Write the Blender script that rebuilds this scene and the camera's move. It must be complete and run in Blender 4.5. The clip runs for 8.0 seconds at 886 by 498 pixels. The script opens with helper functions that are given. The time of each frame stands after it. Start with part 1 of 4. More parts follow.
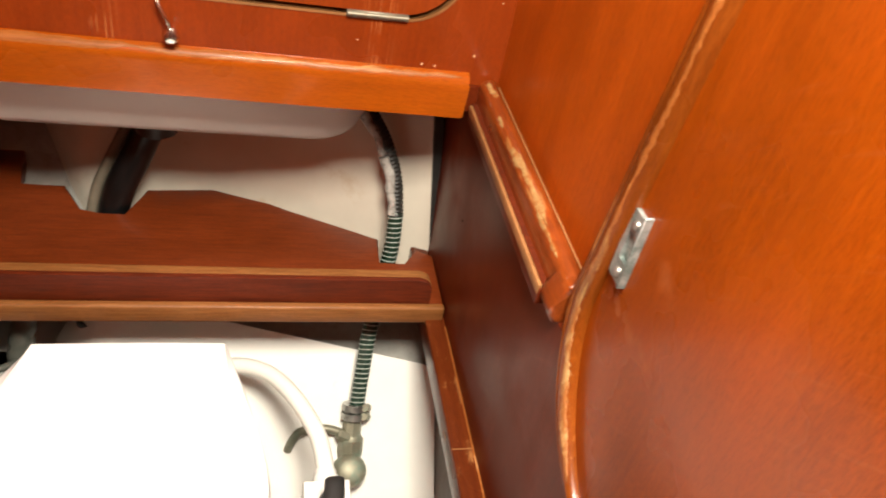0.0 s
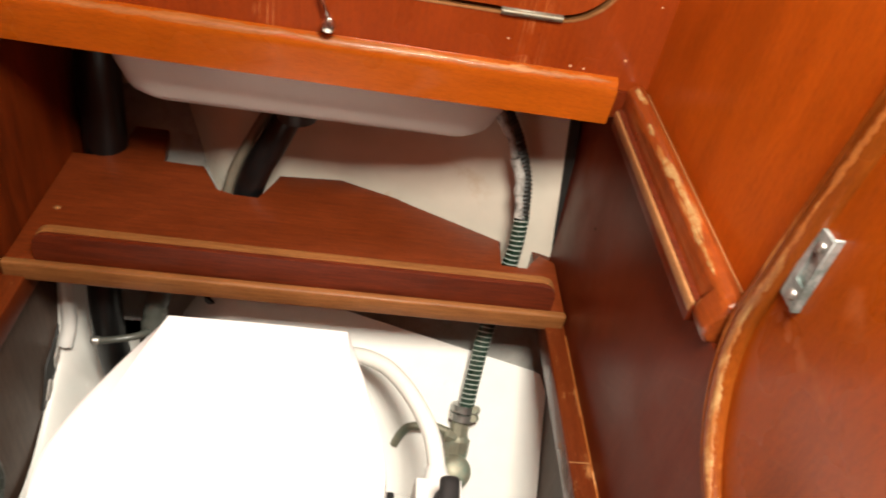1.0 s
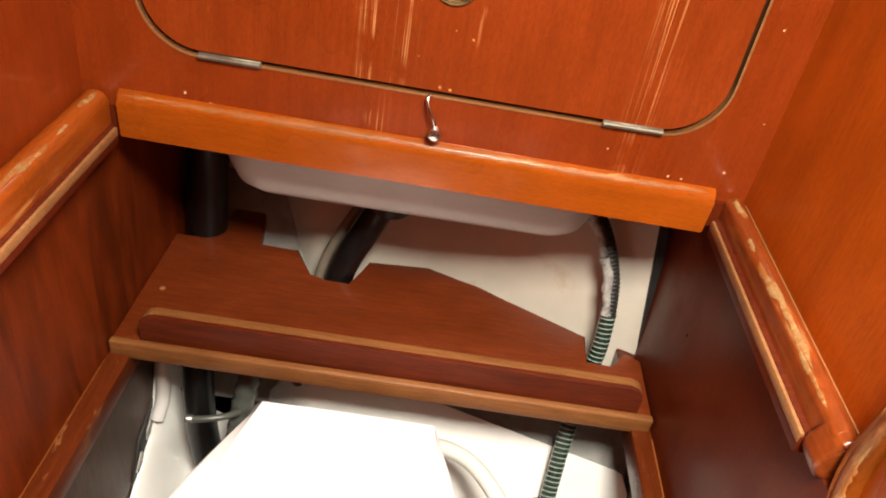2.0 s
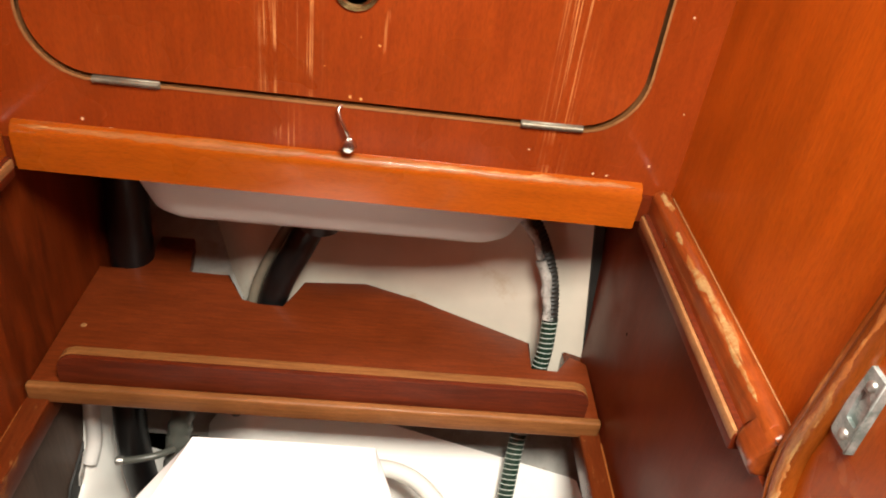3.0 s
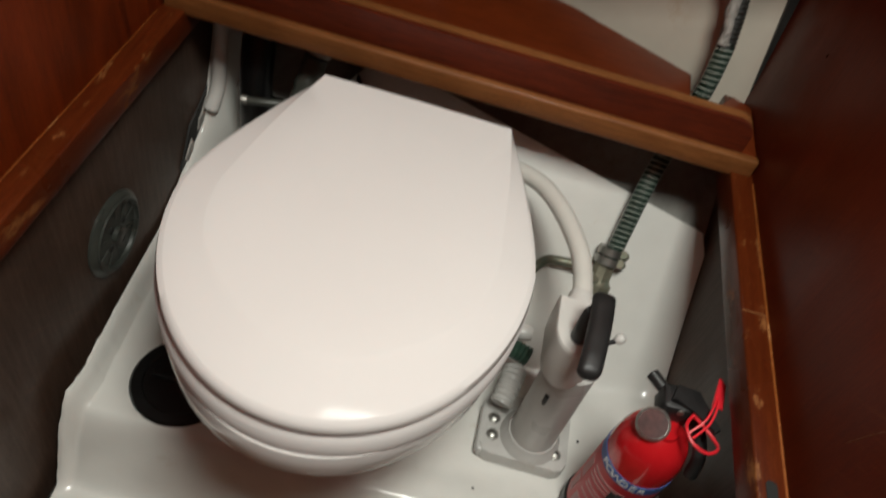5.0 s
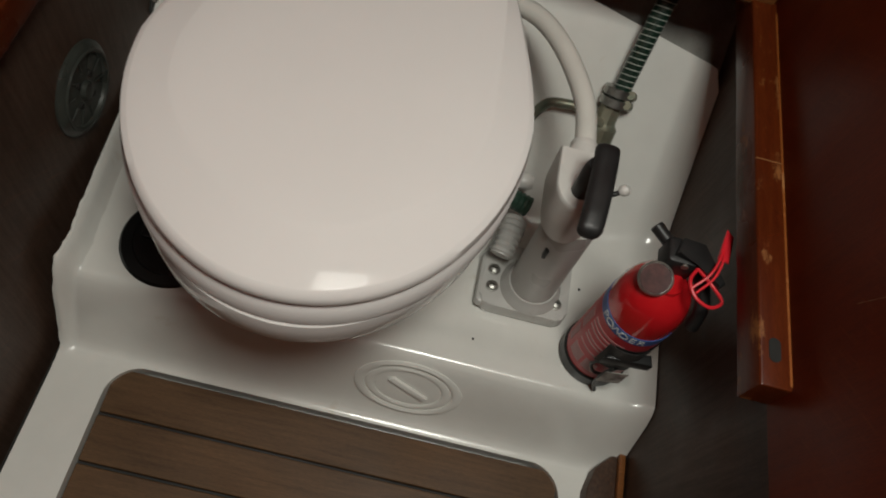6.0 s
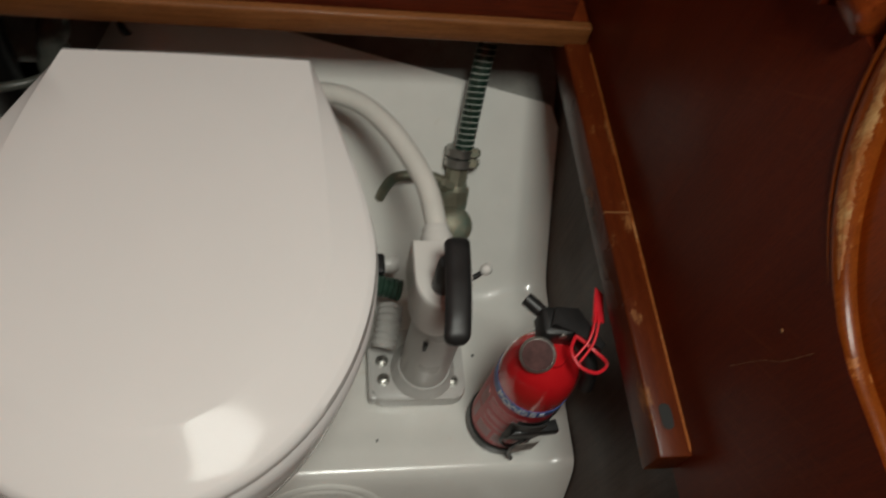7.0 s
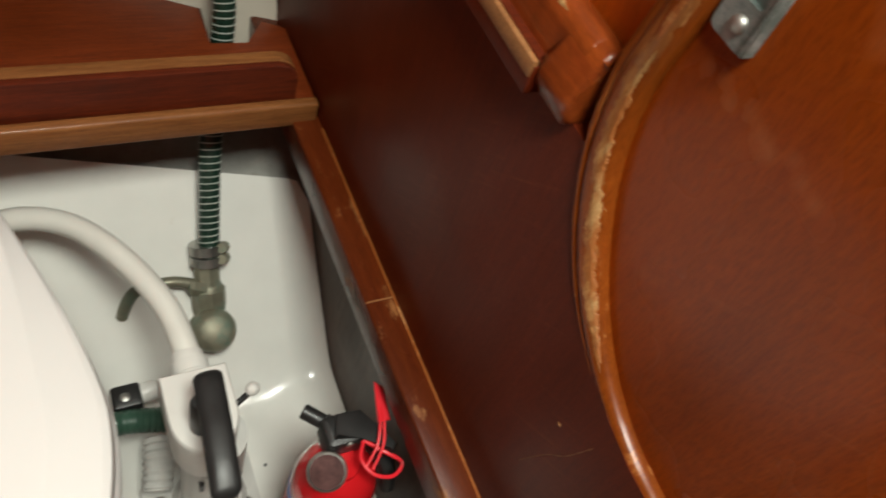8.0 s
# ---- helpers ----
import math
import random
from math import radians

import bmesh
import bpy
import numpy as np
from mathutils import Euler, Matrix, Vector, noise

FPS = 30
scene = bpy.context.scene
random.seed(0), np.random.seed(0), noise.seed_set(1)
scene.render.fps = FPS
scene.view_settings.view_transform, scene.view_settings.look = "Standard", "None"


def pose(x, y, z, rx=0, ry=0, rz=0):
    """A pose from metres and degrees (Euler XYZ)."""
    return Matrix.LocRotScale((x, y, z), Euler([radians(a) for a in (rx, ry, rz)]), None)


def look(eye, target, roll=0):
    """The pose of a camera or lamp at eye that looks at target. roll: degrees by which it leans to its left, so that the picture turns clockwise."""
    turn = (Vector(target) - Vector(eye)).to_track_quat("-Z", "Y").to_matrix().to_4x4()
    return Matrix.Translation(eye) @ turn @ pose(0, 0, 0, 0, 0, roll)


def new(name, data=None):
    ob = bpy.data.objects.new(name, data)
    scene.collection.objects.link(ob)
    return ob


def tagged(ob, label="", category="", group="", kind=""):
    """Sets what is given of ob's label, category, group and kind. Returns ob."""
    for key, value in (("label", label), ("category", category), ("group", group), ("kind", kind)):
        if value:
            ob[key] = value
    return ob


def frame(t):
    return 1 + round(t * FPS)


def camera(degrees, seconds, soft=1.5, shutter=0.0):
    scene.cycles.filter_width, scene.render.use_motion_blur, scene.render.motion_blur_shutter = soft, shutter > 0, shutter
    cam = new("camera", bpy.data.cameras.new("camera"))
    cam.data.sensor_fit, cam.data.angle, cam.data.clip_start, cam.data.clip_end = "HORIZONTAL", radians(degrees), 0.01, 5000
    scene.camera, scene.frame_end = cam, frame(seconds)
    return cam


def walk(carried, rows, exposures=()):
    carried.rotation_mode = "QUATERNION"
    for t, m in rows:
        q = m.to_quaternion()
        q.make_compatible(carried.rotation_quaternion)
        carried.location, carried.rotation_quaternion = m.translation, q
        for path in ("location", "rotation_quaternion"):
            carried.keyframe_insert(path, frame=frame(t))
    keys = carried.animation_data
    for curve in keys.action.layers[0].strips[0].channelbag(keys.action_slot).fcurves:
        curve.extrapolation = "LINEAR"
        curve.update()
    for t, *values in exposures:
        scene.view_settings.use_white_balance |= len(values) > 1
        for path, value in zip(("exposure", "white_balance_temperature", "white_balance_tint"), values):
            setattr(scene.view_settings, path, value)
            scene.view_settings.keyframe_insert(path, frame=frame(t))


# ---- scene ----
cam = camera(61.4, 8.0, soft=1.85, shutter=0.35)
PATH = [
    (0, (-0.069, 0.054, 1.119), (0.401, 1.551, -0.122), 12.6),
    (0.5, (-0.099, 0.063, 1.107), (0.264, 1.577, -0.148), 13.1),
    (1, (-0.122, 0.067, 1.098), (0.119, 1.594, -0.171), 11.9),
    (1.5, (-0.178, 0.082, 1.126), (-0.072, 1.646, -0.116), 10.6),
    (2, (-0.174, 0.085, 1.142), (-0.109, 1.706, -0.027), 10.1),
    (2.2, (-0.163, 0.09, 1.14), (-0.086, 1.72, -0.017), 9.9),
    (3.3, (-0.118, 0.13, 1.117), (0.068, 1.768, -0.014), 7.1),
    (3.5, (-0.129, 0.139, 1.094), (0.093, 1.764, -0.05), 7.5),
    (4, (-0.168, 0.117, 1.017), (0.102, 1.674, -0.208), 11.9),
    (4.5, (-0.184, 0.071, 0.974), (-0.019, 1.527, -0.387), 16.2),
    (5, (-0.161, 0.042, 0.914), (-0.148, 1.379, -0.572), 16.7),
    (5.2, (-0.174, 0.041, 0.888), (-0.147, 1.313, -0.655), 18.1),
    (6.3, (-0.144, 0.134, 0.903), (0.013, 1.069, -0.858), 19.1),
    (6.5, (-0.141, 0.162, 0.913), (0.083, 1.104, -0.837), 19.3),
    (7, (-0.115, 0.212, 0.919), (0.239, 1.212, -0.776), 17.0),
    (7.5, (-0.081, 0.274, 0.923), (0.525, 1.296, -0.686), 20.0),
    (8, (-0.053, 0.294, 0.914), (0.812, 1.22, -0.634), 24.7),
]
walk(cam, [(t, look(eye, target, roll)) for t, eye, target, roll in PATH],
     exposures=[(0.0, 0.96, 7250, 10), (1.0, 0.9, 7050, 10), (1.5, 0.74, 6950, 10), (2.0, 0.95, 7000, 10), (3.5, 1.02, 7000, 10), (4.0, 0.95, 6850, 9), (4.5, 0.2, 6500, 6), (5.2, -0.8, 6450, 5), (6.5, -1.18, 6550, 5), (7.2, -1.05, 6500, 3), (7.5, -0.8, 6550, 2), (8.0, -0.24, 6550, 1)])

# ---- world and lights ----
world = bpy.data.worlds.new("world")
scene.world = world
world.use_nodes = True
sky = world.node_tree.nodes.new("ShaderNodeTexSky")
sky.sky_type, sky.sun_disc = "NISHITA", False
sky.sun_elevation, sky.sun_rotation = radians(50), radians(200)
world.node_tree.nodes["Background"].inputs["Strength"].default_value = 0.08
world.node_tree.links.new(sky.outputs[0], world.node_tree.nodes["Background"].inputs["Color"])


def area_lamp(name, m, size_x, size_y, watts, colour):
    data = bpy.data.lights.new(name, "AREA")
    data.spread = radians(150)
    data.shape, data.size, data.size_y, data.energy, data.color = "RECTANGLE", size_x, size_y, watts, colour
    lamp = new(name, data)
    lamp.matrix_world = m
    return lamp


# daylight that falls through the deck hatch
area_lamp("hatch_light", pose(0.02, 0.09, 1.66), 0.36, 0.34, 19.5, (1.0, 0.98, 0.92))


# ---- materials ----
def shader(name):
    mat = bpy.data.materials.new(name)
    mat.use_nodes = True
    return mat, mat.node_tree.nodes, mat.node_tree.links, mat.node_tree.nodes["Principled BSDF"]


def noise_tex(nodes, links, source, scale, detail=4.0, rough=0.55, stretch=(1, 1, 1)):
    mapping = nodes.new("ShaderNodeMapping")
    mapping.inputs["Scale"].default_value = stretch
    tex = nodes.new("ShaderNodeTexNoise")
    tex.inputs["Scale"].default_value = scale
    tex.inputs["Detail"].default_value = detail
    tex.inputs["Roughness"].default_value = rough
    links.new(source, mapping.inputs["Vector"])
    links.new(mapping.outputs[0], tex.inputs["Vector"])
    return tex.outputs["Fac"]


def ramp(nodes, links, source, stops):
    node = nodes.new("ShaderNodeValToRGB")
    while len(node.color_ramp.elements) < len(stops):
        node.color_ramp.elements.new(0.5)
    for e, (at, c) in zip(node.color_ramp.elements, stops):
        e.position, e.color = at, (*c, 1) if len(c) == 3 else (c[0], c[0], c[0], 1)
    links.new(source, node.inputs[0])
    return node.outputs[0]


def mix(nodes, links, fac, a, b, blend="MIX"):
    node = nodes.new("ShaderNodeMix")
    node.data_type, node.blend_type = "RGBA", blend
    for value, socket in ((fac, node.inputs[0]), (a, node.inputs[6]), (b, node.inputs[7])):
        if isinstance(value, (int, float)):
            socket.default_value = value
        elif isinstance(value, tuple):
            socket.default_value = (*value, 1)
        else:
            links.new(value, socket)
    return node.outputs[2]


def bump(nodes, links, height, strength, distance, bsdf):
    node = nodes.new("ShaderNodeBump")
    node.inputs["Strength"].default_value, node.inputs["Distance"].default_value = strength, distance
    links.new(height, node.inputs["Height"])
    links.new(node.outputs[0], bsdf.inputs["Normal"])


def wood(name, dark, light, grain, wear=None, wear_at=0.70, rough=0.28, coat=0.5, spec=0.3, chips=0.0, spots=(), spot_colour=(0.75, 0.45, 0.25), spot_soft=0.25, spot_most=1.0, streaks=(), wear_long=0.10, scuffs=0.0, figure=0.0, fineness=190):
    """Varnished wood; grain: the axis along which it runs; wear: colour of bare wood where the varnish is gone."""
    mat, nodes, links, bsdf = shader(name)
    pos = nodes.new("ShaderNodeTexCoord").outputs["Object"]
    along = {"x": (0.07, 1, 1), "y": (1, 0.07, 1), "z": (1, 1, 0.07)}[grain]
    fine = noise_tex(nodes, links, pos, fineness, 5, 0.6, along)
    broad = noise_tex(nodes, links, pos, 22, 3, 0.5, tuple(max(a, 0.25) for a in along))
    cloud = noise_tex(nodes, links, pos, 4.5, 3)
    base = ramp(nodes, links, fine, [(0.30, dark), (0.72, light)])
    tone = ramp(nodes, links, broad, [(0.30, (0.80,)), (0.70, (1.06,))])
    base = mix(nodes, links, 0.75, base, tone, "MULTIPLY")
    pores = noise_tex(nodes, links, pos, 800, 3, 0.6, tuple(max(a, 0.16) for a in along))
    base = mix(nodes, links, 0.65, base, ramp(nodes, links, pores, [(0.36, (0.74,)), (0.52, (1.0,)), (0.70, (1.14,))]), "MULTIPLY")
    base = mix(nodes, links, 0.75, base, ramp(nodes, links, cloud, [(0.3, (0.70,)), (0.7, (1.12,))]), "MULTIPLY")
    rough_out = ramp(nodes, links, cloud, [(0.3, (rough * 0.8,)), (0.7, (rough * 1.35,))])
    if wear:
        worn = noise_tex(nodes, links, pos, 46, 6, 0.68, tuple(max(a, wear_long) for a in along))
        mask = ramp(nodes, links, worn, [(wear_at - 0.06, (0.0,)), (wear_at + 0.02, (1.0,))])
        base = mix(nodes, links, mask, base, wear)
        rough_out = mix(nodes, links, mask, rough_out, (0.55, 0.55, 0.55))
    if chips:
        streak = noise_tex(nodes, links, pos, 60, 4, 0.7, tuple(max(a * 0.6, 0.05) for a in along))
        mask = ramp(nodes, links, streak, [(0.70, (0.0,)), (0.80, (chips,))])
        base = mix(nodes, links, mask, base, (0.62, 0.24, 0.08))
    if figure:
        swirl = nodes.new("ShaderNodeTexNoise")
        swirl.inputs["Scale"].default_value, swirl.inputs["Detail"].default_value, swirl.inputs["Distortion"].default_value = 13, 4, 1.6
        flow = nodes.new("ShaderNodeMapping")
        flow.inputs["Scale"].default_value = (1, 1, 0.16)
        flow.inputs["Rotation"].default_value = (radians(9), 0, 0)
        links.new(pos, flow.inputs["Vector"])
        links.new(flow.outputs[0], swirl.inputs["Vector"])
        base = mix(nodes, links, figure, base, ramp(nodes, links, swirl.outputs["Fac"], [(0.34, (0.45,)), (0.50, (0.95,)), (0.66, (1.35,))]), "MULTIPLY")
    if scuffs:
        turn = nodes.new("ShaderNodeMapping")
        turn.inputs["Rotation"].default_value = (radians(38), 0, 0)
        links.new(pos, turn.inputs["Vector"])
        lines = ramp(nodes, links, noise_tex(nodes, links, turn.outputs[0], 230, 4, 0.6, (1, 0.07, 1)), [(0.56, (0.0,)), (0.72, (scuffs,))])
        fade = ramp(nodes, links, noise_tex(nodes, links, pos, 7, 3), [(0.42, (0.0,)), (0.62, (1.0,))])
        base = mix(nodes, links, mix(nodes, links, 1.0, lines, fade, "MULTIPLY"), base, (0.34, 0.10, 0.03))
        rough_out = mix(nodes, links, fade, rough_out, (rough * 0.8, rough * 0.8, rough * 0.8))
    if spots:
        ragged = noise_tex(nodes, links, pos, 120 if spot_most == 1.0 else 45, 4, 0.65)
        for x, y, z, r in spots:
            far = nodes.new("ShaderNodeVectorMath")
            far.operation = "DISTANCE"
            far.inputs[1].default_value = (x, y, z)
            links.new(pos, far.inputs[0])
            shape = nodes.new("ShaderNodeMath")
            shape.operation = "MULTIPLY_ADD"
            links.new(ragged, shape.inputs[0])
            shape.inputs[1].default_value = r * 3.0
            links.new(far.outputs["Value"], shape.inputs[2])
            edge = nodes.new("ShaderNodeMath")
            edge.operation = "DIVIDE"
            links.new(shape.outputs[0], edge.inputs[0])
            edge.inputs[1].default_value = r * 5.0
            mask = ramp(nodes, links, edge.outputs[0], [(0.5 - spot_soft * 0.4, (spot_most,)), (0.5, (0.0,))])
            base = mix(nodes, links, mask, base, spot_colour)
            rough_out = mix(nodes, links, mask, rough_out, (0.55, 0.55, 0.55))
    if streaks:
        split = nodes.new("ShaderNodeSeparateXYZ")
        links.new(pos, split.inputs[0])
        lines = ramp(nodes, links, noise_tex(nodes, links, pos, 520, 2, 0.5, (1, 1, 0.008)), [(0.55, (0.0,)), (0.63, (0.9,))])
        fade = ramp(nodes, links, noise_tex(nodes, links, pos, 14, 2), [(0.37, (0.0,)), (0.54, (1.0,))])
        for x0, width in streaks:
            off = nodes.new("ShaderNodeMath")
            off.operation = "SUBTRACT"
            links.new(split.outputs[0], off.inputs[0])
            off.inputs[1].default_value = x0
            size = nodes.new("ShaderNodeMath")
            size.operation = "ABSOLUTE"
            links.new(off.outputs[0], size.inputs[0])
            near = ramp(nodes, links, size.outputs[0], [(0.0, (1.0,)), (width, (0.0,))])
            mask = mix(nodes, links, 1.0, mix(nodes, links, 1.0, near, lines, "MULTIPLY"), fade, "MULTIPLY")
            base = mix(nodes, links, mask, base, (0.62, 0.26, 0.09))
    links.new(base, bsdf.inputs["Base Color"])
    links.new(rough_out, bsdf.inputs["Roughness"])
    bsdf.inputs["Coat Weight"].default_value = coat
    bsdf.inputs["Specular IOR Level"].default_value = spec
    bsdf.inputs["Coat Roughness"].default_value = 0.10
    bump(nodes, links, pores, 0.16, 0.0006, bsdf)
    return mat


def plain(name, colour, rough=0.4, metal=0.0, vary=0.12, scale=30, coat=0.0, relief=0.05, stain=None, stain_at=0.66, spec=0.5):
    """A painted, moulded or metal surface with faint mottling, and stains where a colour for them is given."""
    mat, nodes, links, bsdf = shader(name)
    pos = nodes.new("ShaderNodeTexCoord").outputs["Object"]
    fine = noise_tex(nodes, links, pos, scale, 5)
    broad = noise_tex(nodes, links, pos, scale * 0.2, 3)
    base = mix(nodes, links, 1.0, colour, ramp(nodes, links, broad, [(0.3, (1 - vary,)), (0.7, (1.0,))]), "MULTIPLY")
    base = mix(nodes, links, 1.0, base, ramp(nodes, links, fine, [(0.3, (1 - vary * 0.6,)), (0.7, (1.0,))]), "MULTIPLY")
    if stain:
        smear = noise_tex(nodes, links, pos, scale * 0.45, 6, 0.7)
        base = mix(nodes, links, ramp(nodes, links, smear, [(stain_at - 0.1, (0.0,)), (stain_at + 0.08, (0.85,))]), base, stain)
    links.new(base, bsdf.inputs["Base Color"])
    links.new(ramp(nodes, links, broad, [(0.3, (rough * 0.8,)), (0.7, (min(1, rough * 1.25),))]), bsdf.inputs["Roughness"])
    bsdf.inputs["Metallic"].default_value = metal
    bsdf.inputs["Specular IOR Level"].default_value = spec
    bsdf.inputs["Coat Weight"].default_value = coat
    bsdf.inputs["Coat Roughness"].default_value = 0.1
    if relief:
        bump(nodes, links, fine, relief, 0.001, bsdf)
    return mat


TAN = (0.55, 0.30, 0.12)
WOOD_PANEL = wood("mahogany_panel", (0.2365, 0.0323, 0.005383), (0.2863, 0.04306, 0.00628), "z", chips=0.7, streaks=[(-0.255, 0.022), (0.062, 0.022)],
                  spots=[(0.183, 0.905, 0.729, 0.0021), (0.183, 0.905, 0.910, 0.0018), (-0.45, 0.905, 0.713, 0.0024), (0.118, 0.905, 0.713, 0.0015), (0.135, 0.905, 0.712, 0.0018), (-0.481, 0.905, 0.722, 0.0024), (0.035, 0.905, 0.737, 0.0012), (0.205, 0.905, 0.80, 0.0012)])
WOOD_LEAF = wood("mahogany_locker_door", (0.2365, 0.03382, 0.005484), (0.2863, 0.0457, 0.006398), "z", chips=0.9, streaks=[(-0.075, 0.028), (-0.04, 0.018), (0.25, 0.026)],
                 spots=[(0.009, 0.0, 0.011, 0.0024), (0.021, 0.0, 0.010, 0.0018), (0.039, 0.0, 0.074, 0.0024), (0.018, 0.0, 0.082, 0.0018), (-0.02, 0.0, 0.045, 0.0012)], spot_colour=(0.66, 0.30, 0.09))
WOOD_WALL = wood("varnished_wall_veneer", (0.4278, 0.07068, 0.00465), (0.5022, 0.093, 0.00651), "z", rough=0.34, coat=0.06, spec=0.2)
WOOD_DOOR = wood("varnished_side_door", (0.2759, 0.04559, 0.002941), (0.3327, 0.06103, 0.003677), "z", rough=0.32, coat=0.1, spec=0.2, scuffs=0.18,
                 spots=[(0.211, 0.468 - 0.0098 * i, 0.734 + 0.0035 * math.sin(2.3 * i), 0.0058) for i in range(9)] + [(0.211, 0.424, 0.733, 0.008), (0.211, 0.412, 0.80, 0.014)], spot_colour=(0.50, 0.185, 0.07), spot_soft=0.8, spot_most=0.30)
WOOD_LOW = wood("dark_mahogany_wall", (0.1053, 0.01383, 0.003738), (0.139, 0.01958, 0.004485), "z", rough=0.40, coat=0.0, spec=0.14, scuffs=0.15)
WOOD_FOOT = wood("dull_grey_brown_wall_foot", (0.062, 0.036, 0.025), (0.102, 0.064, 0.046), "z", rough=0.45, coat=0.0, spec=0.2, scuffs=0.12)
WOOD_WEST = wood("red_brown_side_board", (0.1279, 0.01754, 0.002924), (0.1717, 0.02632, 0.003655), "z", rough=0.38, coat=0.0, spec=0.2, figure=0.75)
WOOD_TRIM_X = wood("orange_trim_lengthwise", (0.3348, 0.06125, 0.004138), (0.3934, 0.07946, 0.004966), "x", wear=TAN, wear_at=0.78)
WOOD_CAP = wood("red_orange_rail_cap", (0.20, 0.034, 0.007), (0.32, 0.064, 0.011), "y", wear=(0.36, 0.155, 0.05), wear_at=0.64, rough=0.3, coat=0.35, figure=0.35)
WOOD_TRIM_Y = wood("worn_rail_wood", (0.08585, 0.01404, 0.003641), (0.1222, 0.02393, 0.005202), "y", wear=(0.24, 0.092, 0.028), wear_at=0.64, coat=0.05, spec=0.2, wear_long=0.4)
WOOD_RAIL = wood("orange_rail_wood", (0.279, 0.05115, 0.00558), (0.3534, 0.0744, 0.00744), "y", wear=(0.46, 0.20, 0.06), wear_at=0.68)
WOOD_MOULD = wood("worn_moulding_wood", (0.164, 0.03278, 0.003903), (0.2264, 0.05152, 0.006245), "z", wear=(0.40, 0.15, 0.04), wear_at=0.64, coat=0.15, spec=0.2)
WOOD_BARE = wood("bare_wood_where_varnish_is_gone", (0.31, 0.135, 0.042), (0.47, 0.29, 0.12), "z", wear=(0.27, 0.09, 0.022), wear_at=0.53, rough=0.5, coat=0.0, wear_long=0.3)
WOOD_RUBBED = wood("rubbed_moulding_wood", (0.20, 0.062, 0.014), (0.31, 0.115, 0.030), "z", wear=(0.40, 0.20, 0.07), wear_at=0.60, rough=0.4, coat=0.1, wear_long=0.2)
WOOD_SHELF = wood("brown_shelf_wood", (0.120, 0.0195, 0.0045), (0.190, 0.034, 0.0070), "x", rough=0.36, coat=0.12, fineness=300)
WOOD_STRIP = wood("red_brown_fiddle_wood", (0.070, 0.010, 0.0032), (0.150, 0.0225, 0.006), "x", rough=0.42, coat=0.05, fineness=300)
WOOD_EDGE = wood("pale_bare_edge", (0.2706, 0.1107, 0.0369), (0.3608, 0.164, 0.0615), "x", rough=0.5, coat=0.05)
WOOD_LIP = wood("rounded_shelf_edge", (0.185, 0.062, 0.017), (0.30, 0.118, 0.036), "x", rough=0.42, coat=0.1, fineness=260)
WOOD_WORN = wood("worn_trim_edge", (0.2829, 0.07872, 0.01574), (0.3678, 0.1181, 0.02558), "x", wear=(0.44, 0.20, 0.07), wear_at=0.62, rough=0.42, coat=0.1, wear_long=0.12)
WOOD_SOLE = wood("cabin_sole_board", (0.10, 0.052, 0.022), (0.16, 0.085, 0.038), "x", rough=0.5, coat=0.1)
GELCOAT = plain("cream_gelcoat", (0.85, 0.84, 0.79), 0.22, vary=0.07, scale=26, coat=0.4, relief=0.02, stain=(0.60, 0.52, 0.40), stain_at=0.74)
LINER = plain("painted_hull_liner", (0.66, 0.60, 0.50), 0.55, vary=0.12, scale=22, relief=0.15, stain=(0.48, 0.34, 0.20), stain_at=0.70)
BARE_HULL = plain("grey_bare_hull", (0.36, 0.35, 0.32), 0.75, vary=0.3, scale=60, relief=0.4, stain=(0.2, 0.18, 0.15), stain_at=0.62)
LID_WHITE = plain("white_lacquered_lid", (0.84, 0.82, 0.80), 0.11, vary=0.02, scale=12, coat=0.0, spec=0.09, relief=0.0)
CERAMIC = plain("white_porcelain", (0.80, 0.78, 0.76), 0.12, vary=0.04, scale=20, coat=0.5, relief=0.0)
PLASTIC_WHITE = plain("white_pump_plastic", (0.78, 0.76, 0.72), 0.35, vary=0.08, scale=40, stain=(0.5, 0.45, 0.36), stain_at=0.74)
PLASTIC_GREY = plain("grey_pump_plastic", (0.62, 0.61, 0.58), 0.30, vary=0.12, scale=35, stain=(0.33, 0.30, 0.24), stain_at=0.70)
BASIN = plain("greyish_white_basin", (0.60, 0.585, 0.55), 0.35, vary=0.06, scale=20)
BLACK_RUBBER = plain("black_rubber", (0.006, 0.006, 0.006), 0.36, vary=0.3, scale=60, relief=0.1)
BLACK_PLASTIC = plain("black_plastic", (0.022, 0.022, 0.022), 0.42, vary=0.25, scale=120, relief=0.15)
RED_PAINT = plain("red_gloss_paint", (0.62, 0.012, 0.018), 0.16, vary=0.08, scale=30, coat=0.6, relief=0.0)
RED_PLASTIC = plain("bright_red_plastic", (0.80, 0.02, 0.035), 0.35, vary=0.08, scale=60)
BLUE_BAND = plain("blue_label_print", (0.06, 0.14, 0.42), 0.35, vary=0.1, scale=60)
LABEL_PINK = plain("red_label_print", (0.58, 0.045, 0.055), 0.4, vary=0.1, scale=70)
PALE_PRINT = plain("pale_print", (0.62, 0.30, 0.30), 0.5, vary=0.3, scale=80)
WHITE_PRINT = plain("white_print", (0.78, 0.80, 0.82), 0.5, vary=0.1, scale=80)
AGED = plain("aged_hinge_metal", (0.33, 0.30, 0.23), 0.5, metal=0.7, vary=0.4, scale=110, relief=0.2, stain=(0.2, 0.14, 0.09), stain_at=0.6)
